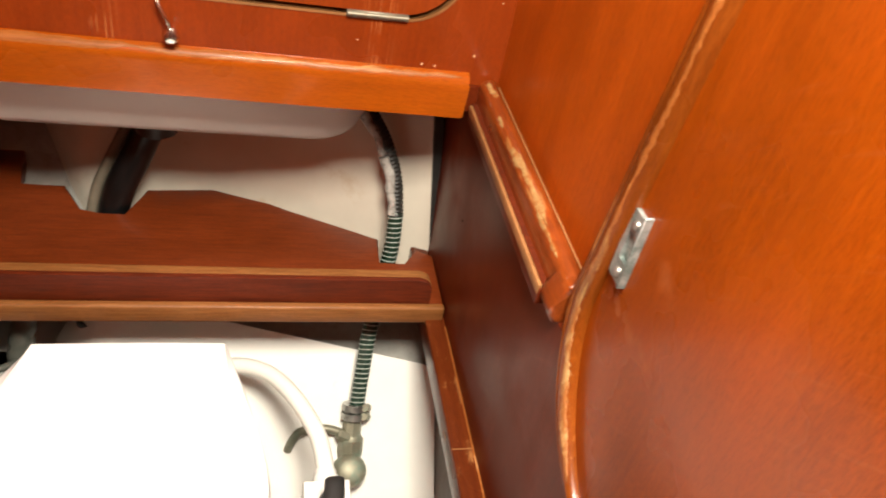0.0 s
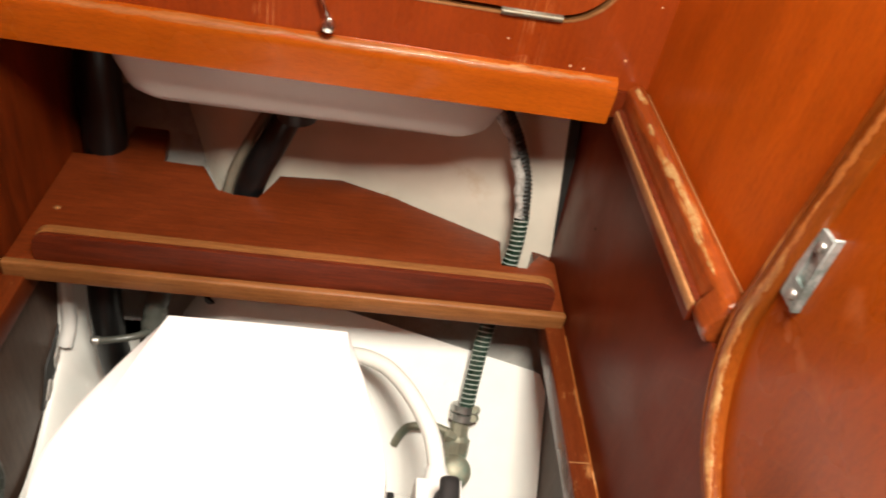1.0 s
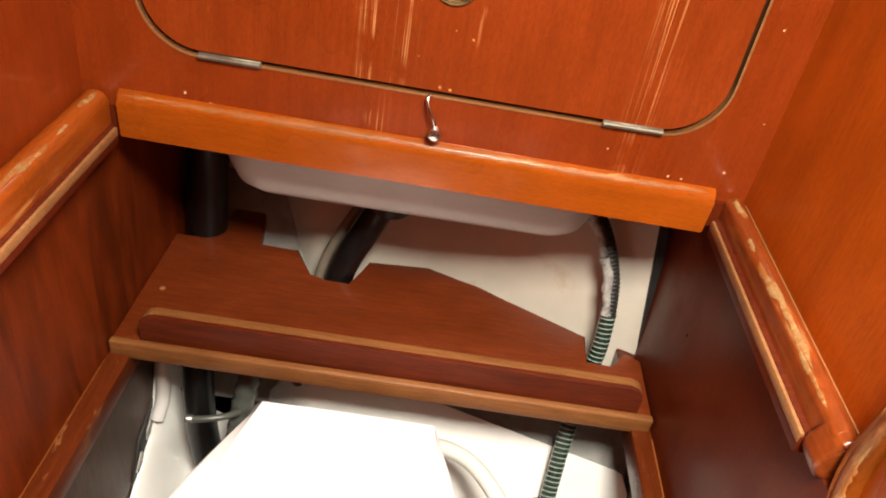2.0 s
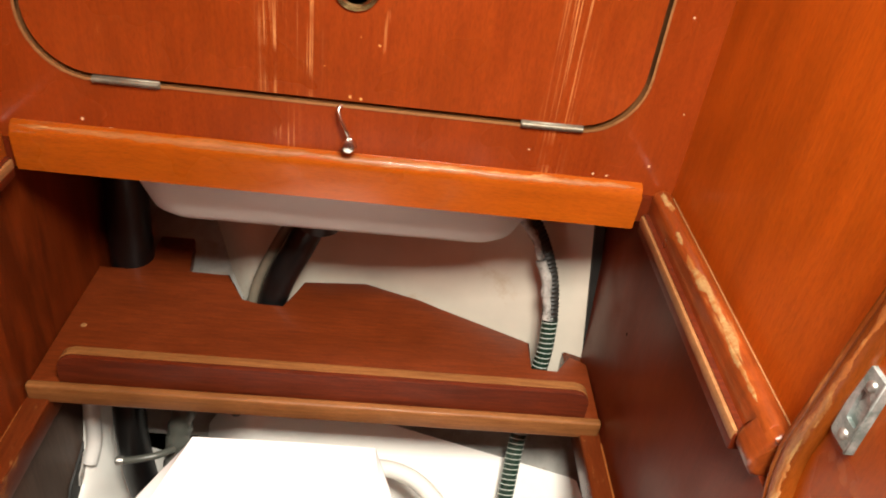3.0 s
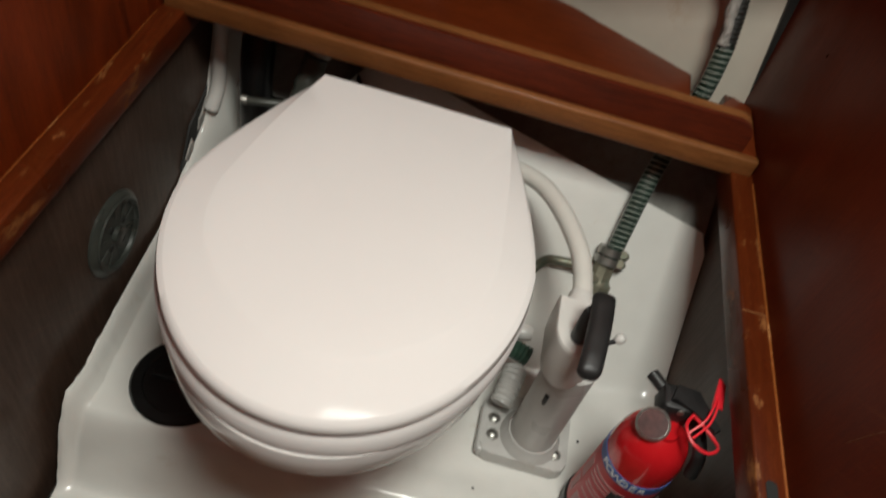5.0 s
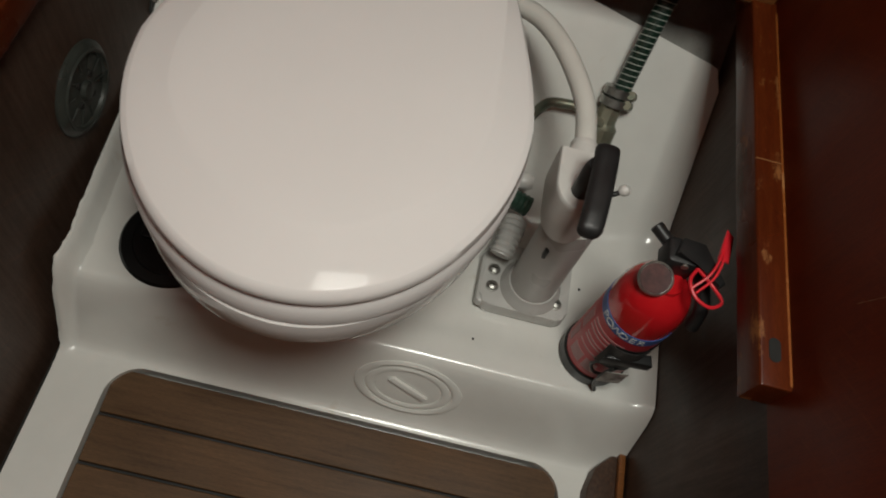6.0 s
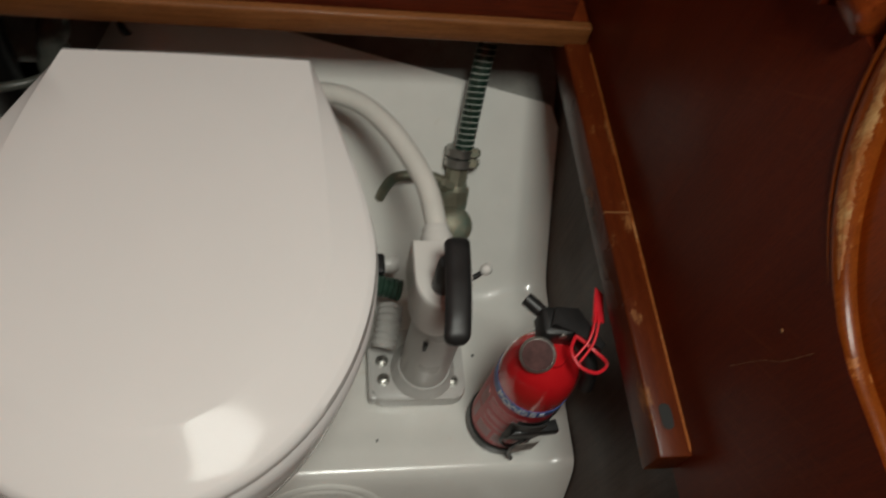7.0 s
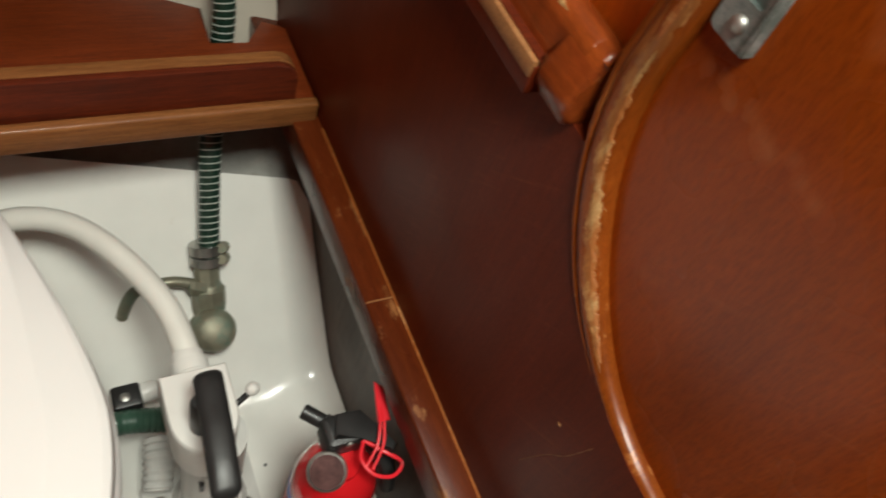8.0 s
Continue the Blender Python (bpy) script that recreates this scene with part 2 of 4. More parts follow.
STEEL = plain("dull_stainless_steel", (0.55, 0.54, 0.50), 0.42, metal=0.9, vary=0.3, scale=90, relief=0.1, stain=(0.30, 0.26, 0.20), stain_at=0.68)
ZINC = plain("tarnished_zinc_plate", (0.66, 0.70, 0.68), 0.5, metal=0.6, vary=0.4, scale=110, relief=0.25, stain=(0.16, 0.22, 0.20), stain_at=0.52)
BRIGHT_STEEL = plain("polished_steel", (0.80, 0.78, 0.72), 0.22, metal=1.0, vary=0.15, scale=90)
BRONZE = plain("green_grey_bronze", (0.36, 0.34, 0.25), 0.5, metal=0.55, vary=0.4, scale=70, relief=0.3, stain=(0.16, 0.24, 0.19), stain_at=0.58)
BRASS = plain("polished_brass", (0.75, 0.55, 0.26), 0.25, metal=1.0, vary=0.2, scale=60)
HOSE_GREEN = plain("dark_green_hose", (0.014, 0.040, 0.026), 0.3, vary=0.3, scale=70, coat=0.3)
HOSE_PALE_GREEN = plain("pale_green_hose", (0.045, 0.105, 0.072), 0.35, vary=0.3, scale=70, coat=0.2)
HOSE_DARK = plain("grimy_hose", (0.03, 0.028, 0.024), 0.5, vary=0.4, scale=80)
HOSE_WHITE = plain("white_sanitary_hose", (0.80, 0.78, 0.72), 0.4, vary=0.08, scale=40)
WIRE = plain("hose_spiral", (0.56, 0.60, 0.54), 0.35, vary=0.3, scale=120)
AGED_HOSE = plain("grey_brown_pipe", (0.17, 0.145, 0.105), 0.5, vary=0.3, scale=70)
COCK_GREY = plain("clear_grey_green_plastic", (0.095, 0.10, 0.085), 0.3, vary=0.35, scale=70)
TAPE = plain("torn_white_tape", (0.60, 0.56, 0.51), 0.6, vary=0.4, scale=120, stain=(0.06, 0.05, 0.045), stain_at=0.56)
VENT_GREY = plain("clear_grey_plastic", (0.062, 0.068, 0.058), 0.3, vary=0.4, scale=60, coat=0.1)
SEALANT = plain("black_sealant", (0.02, 0.02, 0.018), 0.6, vary=0.3, scale=50)
# black-brown that stands in for the unlit inside of a small hole
UNLIT_BROWN = wood("unlit_black_brown", (0.020, 0.006, 0.003), (0.032, 0.009, 0.004), "z", rough=0.6, coat=0.0, spec=0.05)
# near-black that stands in for shade in closed-off spaces and holes
UNLIT_BLACK = plain("near_black_unlit", (0.02, 0.018, 0.015), 0.9)


# ---- mesh helpers ----
ORIGIN = {}


def thing(name, at, label, category, group="", kind=""):
    ob = new(name)
    ob.location = at
    ORIGIN[ob.name] = Vector(at)
    return tagged(ob, label, category, group, kind)


def part(name, bm, material, parent, label="", smooth=True):
    """Links a bmesh, built in world coordinates, as one mesh under a thing or a part (or alone)."""
    base = ORIGIN.get(parent.name, Vector()) if parent else Vector()
    bmesh.ops.recalc_face_normals(bm, faces=bm.faces[:])
    if base.length:
        bmesh.ops.translate(bm, verts=bm.verts[:], vec=-base)
    mesh = bpy.data.meshes.new(name)
    bm.to_mesh(mesh)
    bm.free()
    for m in material if isinstance(material, (list, tuple)) else [material]:
        mesh.materials.append(m)
    ob = new(name, mesh)
    if smooth:
        for p in mesh.polygons:
            p.use_smooth = True
        mesh.set_sharp_from_angle(angle=radians(38))
    if parent:
        ob.parent = parent
        ORIGIN[ob.name] = base
    if label:
        ob["label"] = label
    return ob


def box(lo, hi, bevel=0.0, seg=2):
    bm = bmesh.new()
    lo, hi = Vector(lo), Vector(hi)
    bmesh.ops.create_cube(bm, size=1, matrix=Matrix.LocRotScale((lo + hi) / 2, None, hi - lo))
    if bevel:
        bmesh.ops.bevel(bm, geom=bm.edges[:], offset=bevel, segments=seg, affect="EDGES", profile=0.5)
    return bm


def prism(outline, axis, lo, hi, bevel=0.0, seg=2):
    """A solid from an outline of two coordinates, drawn out along an axis. Axis x: (y, z); y: (x, z); z: (x, y)."""
    put = {"x": lambda a, b, c: (c, a, b), "y": lambda a, b, c: (a, c, b), "z": lambda a, b, c: (a, b, c)}[axis]
    bm = bmesh.new()
    rings = [[bm.verts.new(put(a, b, c)) for a, b in outline] for c in (lo, hi)]
    n = len(outline)
    for i in range(n):
        bm.faces.new((rings[0][i], rings[0][(i + 1) % n], rings[1][(i + 1) % n], rings[1][i]))
    caps = [bm.faces.new(r) for r in rings]
    if bevel:
        bmesh.ops.bevel(bm, geom=list({e for f in caps for e in f.edges}), offset=bevel, segments=seg, affect="EDGES", profile=0.5)
    bmesh.ops.triangulate(bm, faces=[f for f in bm.faces if len(f.verts) > 4])
    return bm


def rounded(x0, y0, x1, y1, r, n=10):
    """A rectangle with round corners, as an outline."""
    pts = []
    for cx, cy, a0 in ((x1 - r, y1 - r, 0), (x0 + r, y1 - r, 90), (x0 + r, y0 + r, 180), (x1 - r, y0 + r, 270)):
        pts += [(cx + r * math.cos(radians(a0 + 90 * i / n)), cy + r * math.sin(radians(a0 + 90 * i / n))) for i in range(n + 1)]
    return pts


def loft(rings, closed=True):
    """Rings of equally many points, joined one to the next, with caps at both ends."""
    bm = bmesh.new()
    rows = [[bm.verts.new(p) for p in r] for r in rings]
    n = len(rows[0])
    for a, b in zip(rows, rows[1:]):
        for i in range(n):
            bm.faces.new((a[i], a[(i + 1) % n], b[(i + 1) % n], b[i]))
    if closed:
        bm.faces.new(rows[0])
        bm.faces.new(rows[-1])
    return bm


def spin(centre, profile, seg=40, axis=(0, 0, 1)):
    """A turned solid: profile of (radius, height) along an axis from a centre."""
    turn = Vector((0, 0, 1)).rotation_difference(Vector(axis).normalized()).to_matrix()
    c = Vector(centre)
    rings = [[c + turn @ Vector((max(r, 0.0002) * math.cos(2 * math.pi * i / seg), max(r, 0.0002) * math.sin(2 * math.pi * i / seg), h)) for i in range(seg)] for r, h in profile]
    return loft(rings)


def glide(points, step=0.006):
    """A smooth line through a few points."""
    p = [Vector(q) for q in points]
    p = [2 * p[0] - p[1]] + p + [2 * p[-1] - p[-2]]
    out = []
    for i in range(1, len(p) - 2):
        n = max(2, int((p[i + 1] - p[i]).length / step))
        for k in range(n):
            t = k / n
            a, b, c, d = p[i - 1], p[i], p[i + 1], p[i + 2]
            out.append(0.5 * (2 * b + (c - a) * t + (2 * a - 5 * b + 4 * c - d) * t * t + (3 * b - a - 3 * c + d) * t ** 3))
    return out + [p[-2]]


def frames_along(line):
    side = None
    for i, q in enumerate(line):
        way = (line[min(i + 1, len(line) - 1)] - line[max(i - 1, 0)]).normalized()
        if side is None:
            side = way.orthogonal().normalized()
        side = (side - way * side.dot(way)).normalized()
        yield q, side, way.cross(side)


def tube(points, radius, seg=18, step=0.006, rib=0.0, pitch=0.008):
    line = glide(points, step)
    rings, run = [], 0.0
    for i, (q, u, v) in enumerate(frames_along(line)):
        run += (q - line[i - 1]).length if i else 0
        r = radius * (1 + rib * math.sin(2 * math.pi * run / pitch))
        rings.append([q + r * (math.cos(a) * u + math.sin(a) * v) for a in (2 * math.pi * k / seg for k in range(seg))])
    return loft(rings)


def helix(points, radius, wire, pitch, per_turn=14, seg=6):
    line = glide(points, pitch / per_turn)
    path, run = [], 0.0
    for i, (q, u, v) in enumerate(frames_along(line)):
        run += (q - line[i - 1]).length if i else 0
        a = 2 * math.pi * run / pitch
        path.append(q + radius * (math.cos(a) * u + math.sin(a) * v))
    rings = [[q + wire * (math.cos(a) * u + math.sin(a) * v) for a in (2 * math.pi * k / seg for k in range(seg))] for q, u, v in frames_along(path)]
    return loft(rings)


def cut(ob, bm_cutter):
    """Cuts a closed shape out of a mesh object."""
    mesh = bpy.data.meshes.new("cutter")
    bmesh.ops.recalc_face_normals(bm_cutter, faces=bm_cutter.faces[:])
    bm_cutter.to_mesh(mesh)
    bm_cutter.free()
    tool = new("cutter", mesh)
    mod = ob.modifiers.new("cut", "BOOLEAN")
    mod.operation, mod.object, mod.solver = "DIFFERENCE", tool, "EXACT"
    bpy.context.view_layer.update()
    done = bpy.data.meshes.new_from_object(ob.evaluated_get(bpy.context.evaluated_depsgraph_get()))
    ob.modifiers.clear()
    ob.data = done
    bpy.data.objects.remove(tool)


def structure(name, bm, material, label, category="wall", smooth=True):
    ob = part(name, bm, material, None, "", smooth)
    return tagged(ob, label, category, "", "structure")


def smoothstep(a, b, x):
    t = min(1, max(0, (x - a) / (b - a)))
    return t * t * (3 - 2 * t)


# ---- the compartment ----
LEFT, RIGHT = -0.606, 0.222        # faces of the upper walls
LOW_L, LOW_R = -0.572, 0.200       # faces of the walls beside the platform, and of the one below the upper rail
LOW_W = -0.586                     # face of the board above the shelf's batten on the other side
PANEL = 0.905                      # face of the locker front
BACK, TOP = -0.90, 1.69
DOOR_Y, DOOR_Z, DOOR_R = 0.507, 0.540, 0.172   # outer edge of the moulding round the side door


def door_curve(inset, z_top=TOP - 0.03, y_end=BACK + 0.02, n=18):
    """The side door's rounded edge, from its top down and round to the near end; inset from the outer edge of the moulding."""
    y, z, r = DOOR_Y - inset, DOOR_Z + inset, DOOR_R - inset
    pts = [(y - 0.10 * min(0.36, h), z + r + h) for h in ((z_top - z - r) * (1 - i / 12) for i in range(12))]
    pts += [(y - r + r * math.cos(radians(90 * i / n)), z + r - r * math.sin(radians(90 * i / n))) for i in range(n + 1)]
    return pts + [(y - r - (y - r - y_end) * i / 10, z) for i in range(1, 11)]


# upper walls
structure("wall_east_upper", prism([(p, q) for p, q in door_curve(0.006) if q > 0.665] + [(DOOR_Y - 0.010, 0.665), (PANEL + 0.02, 0.665), (PANEL + 0.02, TOP)][0:] + [(DOOR_Y - 0.046, TOP)], "x", RIGHT, RIGHT + 0.03),
          WOOD_WALL, "glossy orange-brown varnished veneer side wall")
structure("wall_west_upper", box((LEFT - 0.03, BACK, 0.665), (LEFT, PANEL + 0.02, TOP)), WOOD_PANEL, "glossy red-brown varnished veneer side wall")
# lower walls, the right one cut round the door
structure("wall_east_foot", box((0.2178, BACK, -0.30), (0.25, 1.35, 0.302)), WOOD_FOOT, "dark brown varnished wall above the platform")
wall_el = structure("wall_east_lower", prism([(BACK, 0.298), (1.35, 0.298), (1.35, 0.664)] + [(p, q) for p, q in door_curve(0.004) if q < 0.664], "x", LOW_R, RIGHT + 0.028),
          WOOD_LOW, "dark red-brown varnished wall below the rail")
part("chip", spin((LOW_R + 0.0004, 0.397, 0.499), [(0.0018, 0), (0.0016, 0.0008), (0.0006, 0.0012)], 7, (-1, 0, 0)), WOOD_EDGE, wall_el, "pale chip")
part("dot", spin((LOW_R + 0.0004, 0.850, 0.511), [(0.0022, 0), (0.0020, 0.0008), (0.0008, 0.0013)], 9, (-1, 0, 0)), UNLIT_BROWN, wall_el, "dark screw hole")
part("crack", tube([(LOW_R, 0.400, 0.428), (LOW_R, 0.389, 0.466), (LOW_R, 0.380, 0.486), (LOW_R, 0.376, 0.500), (LOW_R, 0.371, 0.522)], 0.0004, 6, 0.004, 0.5, 0.013), WOOD_LIP, wall_el, "thin pale crack")
structure("wall_west_foot", box((LEFT - 0.028, BACK, -0.30), (LOW_L, 1.35, 0.300)), WOOD_FOOT, "dark brown varnished wall above the platform")
structure("wall_west_lower", box((LEFT - 0.028, BACK, 0.300), (LOW_W, 1.35, 0.664)), WOOD_WEST, "red-brown varnished wall below the rail")
# unseen wall, in dark wood so little light bounces onto the riser
structure("wall_south", box((LEFT - 0.03, BACK - 0.03, -0.30), (RIGHT + 0.06, BACK, TOP)), WOOD_LOW, "plain dark varnished wall, unseen, closes compartment and cuts bounced light")
# ceiling with the hatch opening
ceiling = structure("ceiling", box((LEFT - 0.03, BACK - 0.03, TOP), (RIGHT + 0.06, PANEL + 0.05, TOP + 0.03)), GELCOAT, "white moulded ceiling with a deck hatch", "ceiling")
cut(ceiling, box((-0.168, -0.09, TOP - 0.05), (0.208, 0.27, TOP + 0.08)))

# locker front with its rounded opening
wall_n = structure("wall_north", box((LEFT, PANEL, 0.690), (RIGHT, PANEL + 0.018, TOP)), [WOOD_PANEL, WOOD_EDGE], "red-brown mahogany locker front with scratches and pale chips")
DX0, DX1, DZ0, DZ1 = -0.530, 0.156, 0.768, 1.22
cut(wall_n, prism([(x, z + 0.005 * smoothstep(0.1, -0.45, x)) for x, z in rounded(DX0, DZ0, DX1, DZ1, 0.07)], "y", PANEL - 0.05, PANEL + 0.06))
for poly in wall_n.data.polygons:
    if abs(poly.normal.y) < 0.5 and DX0 - 0.01 < poly.center.x < DX1 + 0.01 and DZ0 - 0.01 < poly.center.z < DZ1 + 0.01:
        poly.material_index = 1
bead = []
for grow, y in ((0.0, PANEL + 0.004), (0.0, PANEL - 0.0012), (0.0028, PANEL - 0.0012), (0.0034, PANEL + 0.0015)):
    bead.append([(x, y, z + 0.005 * smoothstep(0.1, -0.45, x)) for x, z in rounded(DX0 - grow, DZ0 - grow, DX1 + grow, DZ1 + grow, 0.07 + grow)])
part("opening_edge", loft(bead, False), WOOD_EDGE, wall_n, "pale worn edge of the opening")
# near-black sheet behind the door gap stands in for the locker's shade
structure("wall_north_backing", box((LEFT, PANEL + 0.10, 0.72), (RIGHT, PANEL + 0.12, TOP)), UNLIT_BLACK, "near-black backing that stands in for shade inside the locker")
# unseen near-black fillers that stop sky light at the locker's sides
structure("wall_west_light_block", box((LEFT - 0.03, PANEL + 0.02, 0.664), (LOW_L, 1.36, TOP)), UNLIT_BLACK, "added near-black filler that keeps sky light out")
structure("wall_east_light_block", box((LOW_R, PANEL + 0.02, 0.664), (RIGHT + 0.03, 1.36, TOP)), UNLIT_BLACK, "added near-black filler that keeps sky light out")
# unseen slab; it also keeps sky light off the basin
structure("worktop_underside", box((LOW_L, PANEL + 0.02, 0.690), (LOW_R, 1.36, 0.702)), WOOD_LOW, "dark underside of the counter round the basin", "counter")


# unseen sheet added to stop sky light behind the lining
structure("wall_hull_light_block", box((LOW_L - 0.03, 1.36, -0.30), (RIGHT + 0.03, 1.38, TOP)), UNLIT_BLACK, "added near-black sheet that keeps sky light out behind the lining")
# blocks added beside the beam's ends so no sky light leaks through
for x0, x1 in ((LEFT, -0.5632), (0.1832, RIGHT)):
    structure("trim_gap_filler", box((x0, 0.899, 0.655), (x1, 0.928, 0.6895)), WOOD_LOW, "added dark wood block that closes a light leak beside the beam", "trim")

# hull lining behind the shelf, nearer on the one side
def lining(x, z):
    flare = 0.22 * (z - 0.355)
    return 1.135 + 0.125 * smoothstep(-0.34, -0.47, x) - 0.42 * max(0, x + 0.16) * (1 - 0.25 * max(0, x + 0.16)) + flare + 0.006 * math.sin(9 * x + 6 * z)


def sheet(fn, u0, u1, v0, v1, nu, nv, thick):
    """A curved sheet of some thickness; fn gives its point at (u, v)."""
    bm = bmesh.new()
    rows = []
    for off in (Vector(), Vector(thick)):
        rows.append([[bm.verts.new(Vector(fn(u0 + (u1 - u0) * i / nu, v0 + (v1 - v0) * j / nv)) + off) for i in range(nu + 1)] for j in range(nv + 1)])
    a, b = rows
    for j in range(nv):
        for i in range(nu):
            bm.faces.new((a[j][i], a[j][i + 1], a[j + 1][i + 1], a[j + 1][i]))
            bm.faces.new((b[j][i], b[j + 1][i], b[j + 1][i + 1], b[j][i + 1]))
    for j in range(nv):
        for i in (0, nu):
            bm.faces.new((a[j][i], a[j + 1][i], b[j + 1][i], b[j][i]))
    for i in range(nu):
        for j in (0, nv):
            bm.faces.new((a[j][i], a[j][i + 1], b[j][i + 1], b[j][i]))
    return bm


def lining_edge(z):
    return 0.184 + 0.09 * (0.563 - z)


structure("wall_hull_lining", sheet(lambda u, z: (LOW_W + 0.004 + (lining_edge(z) - LOW_W - 0.004) * u, lining(LOW_W + (lining_edge(z) - LOW_W) * u, z), z), 0.0, 1.0, 0.262, 0.688, 36, 20, (0, 0.02, 0)), LINER, "off-white painted hull lining with brown stains")
structure("trim_sealant", sheet(lambda u, z: (lining_edge(z) - 0.003 + 0.014 * u, lining(0.2, z) - 0.004, z), 0.0, 1.0, 0.25, 0.688, 3, 16, (0, 0.012, 0)), SEALANT, "black sealant line in the corner", "trim")
structure("wall_hull_bare", sheet(lambda x, z: (x, 0.93 + 0.10 * smoothstep(0.1, -0.3, x) + 1.15 * (z - 0.21), z), LOW_L + 0.002, LOW_R + 0.02, 0.14, 0.40, 30, 8, (0, 0.02, 0)), BARE_HULL, "grey bare laminate of the hull below the shelf")

# ---- moulded white sole unit: platform, sloped back, riser, arms round the tray ----
SX0, SX1 = -0.5705, 0.2165


def back_edge(x):
    turn = max(0.0, x - (SX1 - 0.026))
    return 0.872 + 0.155 * max(0.0, 0.213 - x) - 0.026 + math.sqrt(max(0.0, 0.026 ** 2 - turn ** 2))


def left_edge(y):
    """The thin upturned edge stands off the wall towards the near end."""
    ragged = 0.0012 * math.sin(70 * y) * math.sin(173 * y + 1) + 0.0006 * math.sin(410 * y)
    return SX0 + 0.030 * min(1.0, max(0.0, (0.83 - y) / 0.46)) ** 1.4 - 0.014 * smoothstep(0.47, 0.39, y) + ragged * smoothstep(0.62, 0.50, y)


def sole_height(x, y):
    z = -0.112 + 0.112 * smoothstep(0.374, 0.442, y) if y < 0.442 else 0.0
    slope = y - 0.688 - 0.23 * smoothstep(-0.30, -0.47, x)
    z += 0.5 * (slope + math.sqrt(slope * slope + 0.00025)) if slope > -0.1 else 0.0
    edge = left_edge(y)
    # upturned left and right edges
    lift = 0.030 + 0.075 * smoothstep(0.70, 0.93, y)
    lift += 0.17 * smoothstep(0.87, 0.985, y)
    wide = 0.022 + 0.034 * smoothstep(0.62, 0.80, y)
    z += lift * smoothstep(edge + wide, edge + 0.003, x) * smoothstep(0.36, 0.41, y)
    z += 0.012 * smoothstep(0.190, 0.219, x) * smoothstep(0.38, 0.46, y)
    # shallow well under the bowl and pump
    z -= 0.006 * smoothstep(0.46, 0.50, y) * smoothstep(0.70, 0.66, y) * smoothstep(0.17, 0.12, x) * smoothstep(-0.52, -0.46, x)
    return z


def sole_solid():
    bm = bmesh.new()
    nx, ny = 84, 110
    grid = []
    for j in range(ny + 1):
        v = j / ny
        row = []
        for i in range(nx + 1):
            u = 0.07 * i / 16 if i < 16 else 0.07 + 0.93 * (i - 16) / (nx - 16)
            y0, y1 = BACK + 0.10, back_edge(SX0 + (SX1 - SX0) * u)
            y = 0.34 + (y1 - 0.34) * (v - 0.08) / 0.92 if v > 0.08 else y0 + (0.34 - y0) * v / 0.08
            x = left_edge(y) + (SX1 - left_edge(y)) * u
            row.append(bm.verts.new((x, y, sole_height(x, y))))
        grid.append(row)
    for j in range(ny):
        for i in range(nx):
            bm.faces.new((grid[j][i], grid[j][i + 1], grid[j + 1][i + 1], grid[j + 1][i]))
    rim = [grid[0][i] for i in range(nx + 1)] + [grid[j][nx] for j in range(1, ny + 1)] + [grid[ny][i] for i in range(nx - 1, -1, -1)] + [grid[j][0] for j in range(ny - 1, 0, -1)]
    low = [bm.verts.new((v.co.x, v.co.y, -0.29)) for v in rim]
    n = len(rim)
    for k in range(n):
        bm.faces.new((rim[k], rim[(k + 1) % n], low[(k + 1) % n], low[k]))
    bm.faces.new(low)
    return bm


sole = structure("floor_moulding", sole_solid(), GELCOAT, "glossy cream-white moulded platform with a sloped back and a framed tray", "floor")
cut(sole, prism(rounded(-0.480, BACK + 0.14, 0.139, 0.369, 0.045), "z", -0.140, 0.02))
for poly in sole.data.polygons:
    poly.use_smooth = True
sole.data.set_sharp_from_angle(angle=radians(40))

# near-black filler stands in for shade down in the platform's side gap
structure("floor_gap_filler", box((LEFT - 0.02, BACK, -0.298), (-0.50, 1.30, -0.150)), UNLIT_BLACK, "near-black filler for the shade in the gap beside the platform", "floor")

# wooden sole boards in the tray
floor = structure("floor", box((-0.479, BACK + 0.142, -0.1398), (0.138, 0.366, -0.130)), SEALANT, "brown wooden cabin sole boards with dark joints", "floor", False)
edges_y = [0.366, 0.302, 0.238, 0.176, 0.112, 0.048, -0.016, -0.080, -0.144, -0.208, -0.272, -0.336, -0.400, -0.470]
for far, near in zip(edges_y, edges_y[1:]):
    part("plank", box((-0.477, near + 0.002, -0.131), (0.136, far - 0.002, -0.120), 0.0012, 1), WOOD_SOLE, floor)
side_board = structure("trim_floor_side", prism([(0.168, -0.45), (0.168, 0.345), (0.177, 0.374), (0.200, 0.398), (0.2172, 0.404), (0.2172, -0.45)], "z", -0.29, -0.085, 0.003), WOOD_FOOT, "dark brown board with a pale batten beside the tray", "trim")
part("batten_strip", box((0.206, -0.44, -0.086), (0.2150, 0.398, -0.074), 0.002), WOOD_LIP, side_board, "narrow pale worn batten")

# ---- beam and rails ----
beam = thing("counter_beam", (-0.19, 0.90, 0.65), "orange varnished wooden beam with worn upper edge below the locker", "beam")
profile = [(0.893, 0.648), (0.893, 0.690)] + [(0.907 - 0.014 * math.cos(radians(a)), 0.694 + 0.014 * math.sin(radians(a))) for a in range(0, 91, 15)] + [(0.915, 0.708), (0.915, 0.648)]
bm = prism(profile, "x", -0.562, 0.182, 0.003)
for v in bm.verts:
    v.co.z += 0.008 * (0.182 - v.co.x) / 0.744 - 0.001      # the beam sags a little to one side
part("beam_body", bm, WOOD_TRIM_X, beam)


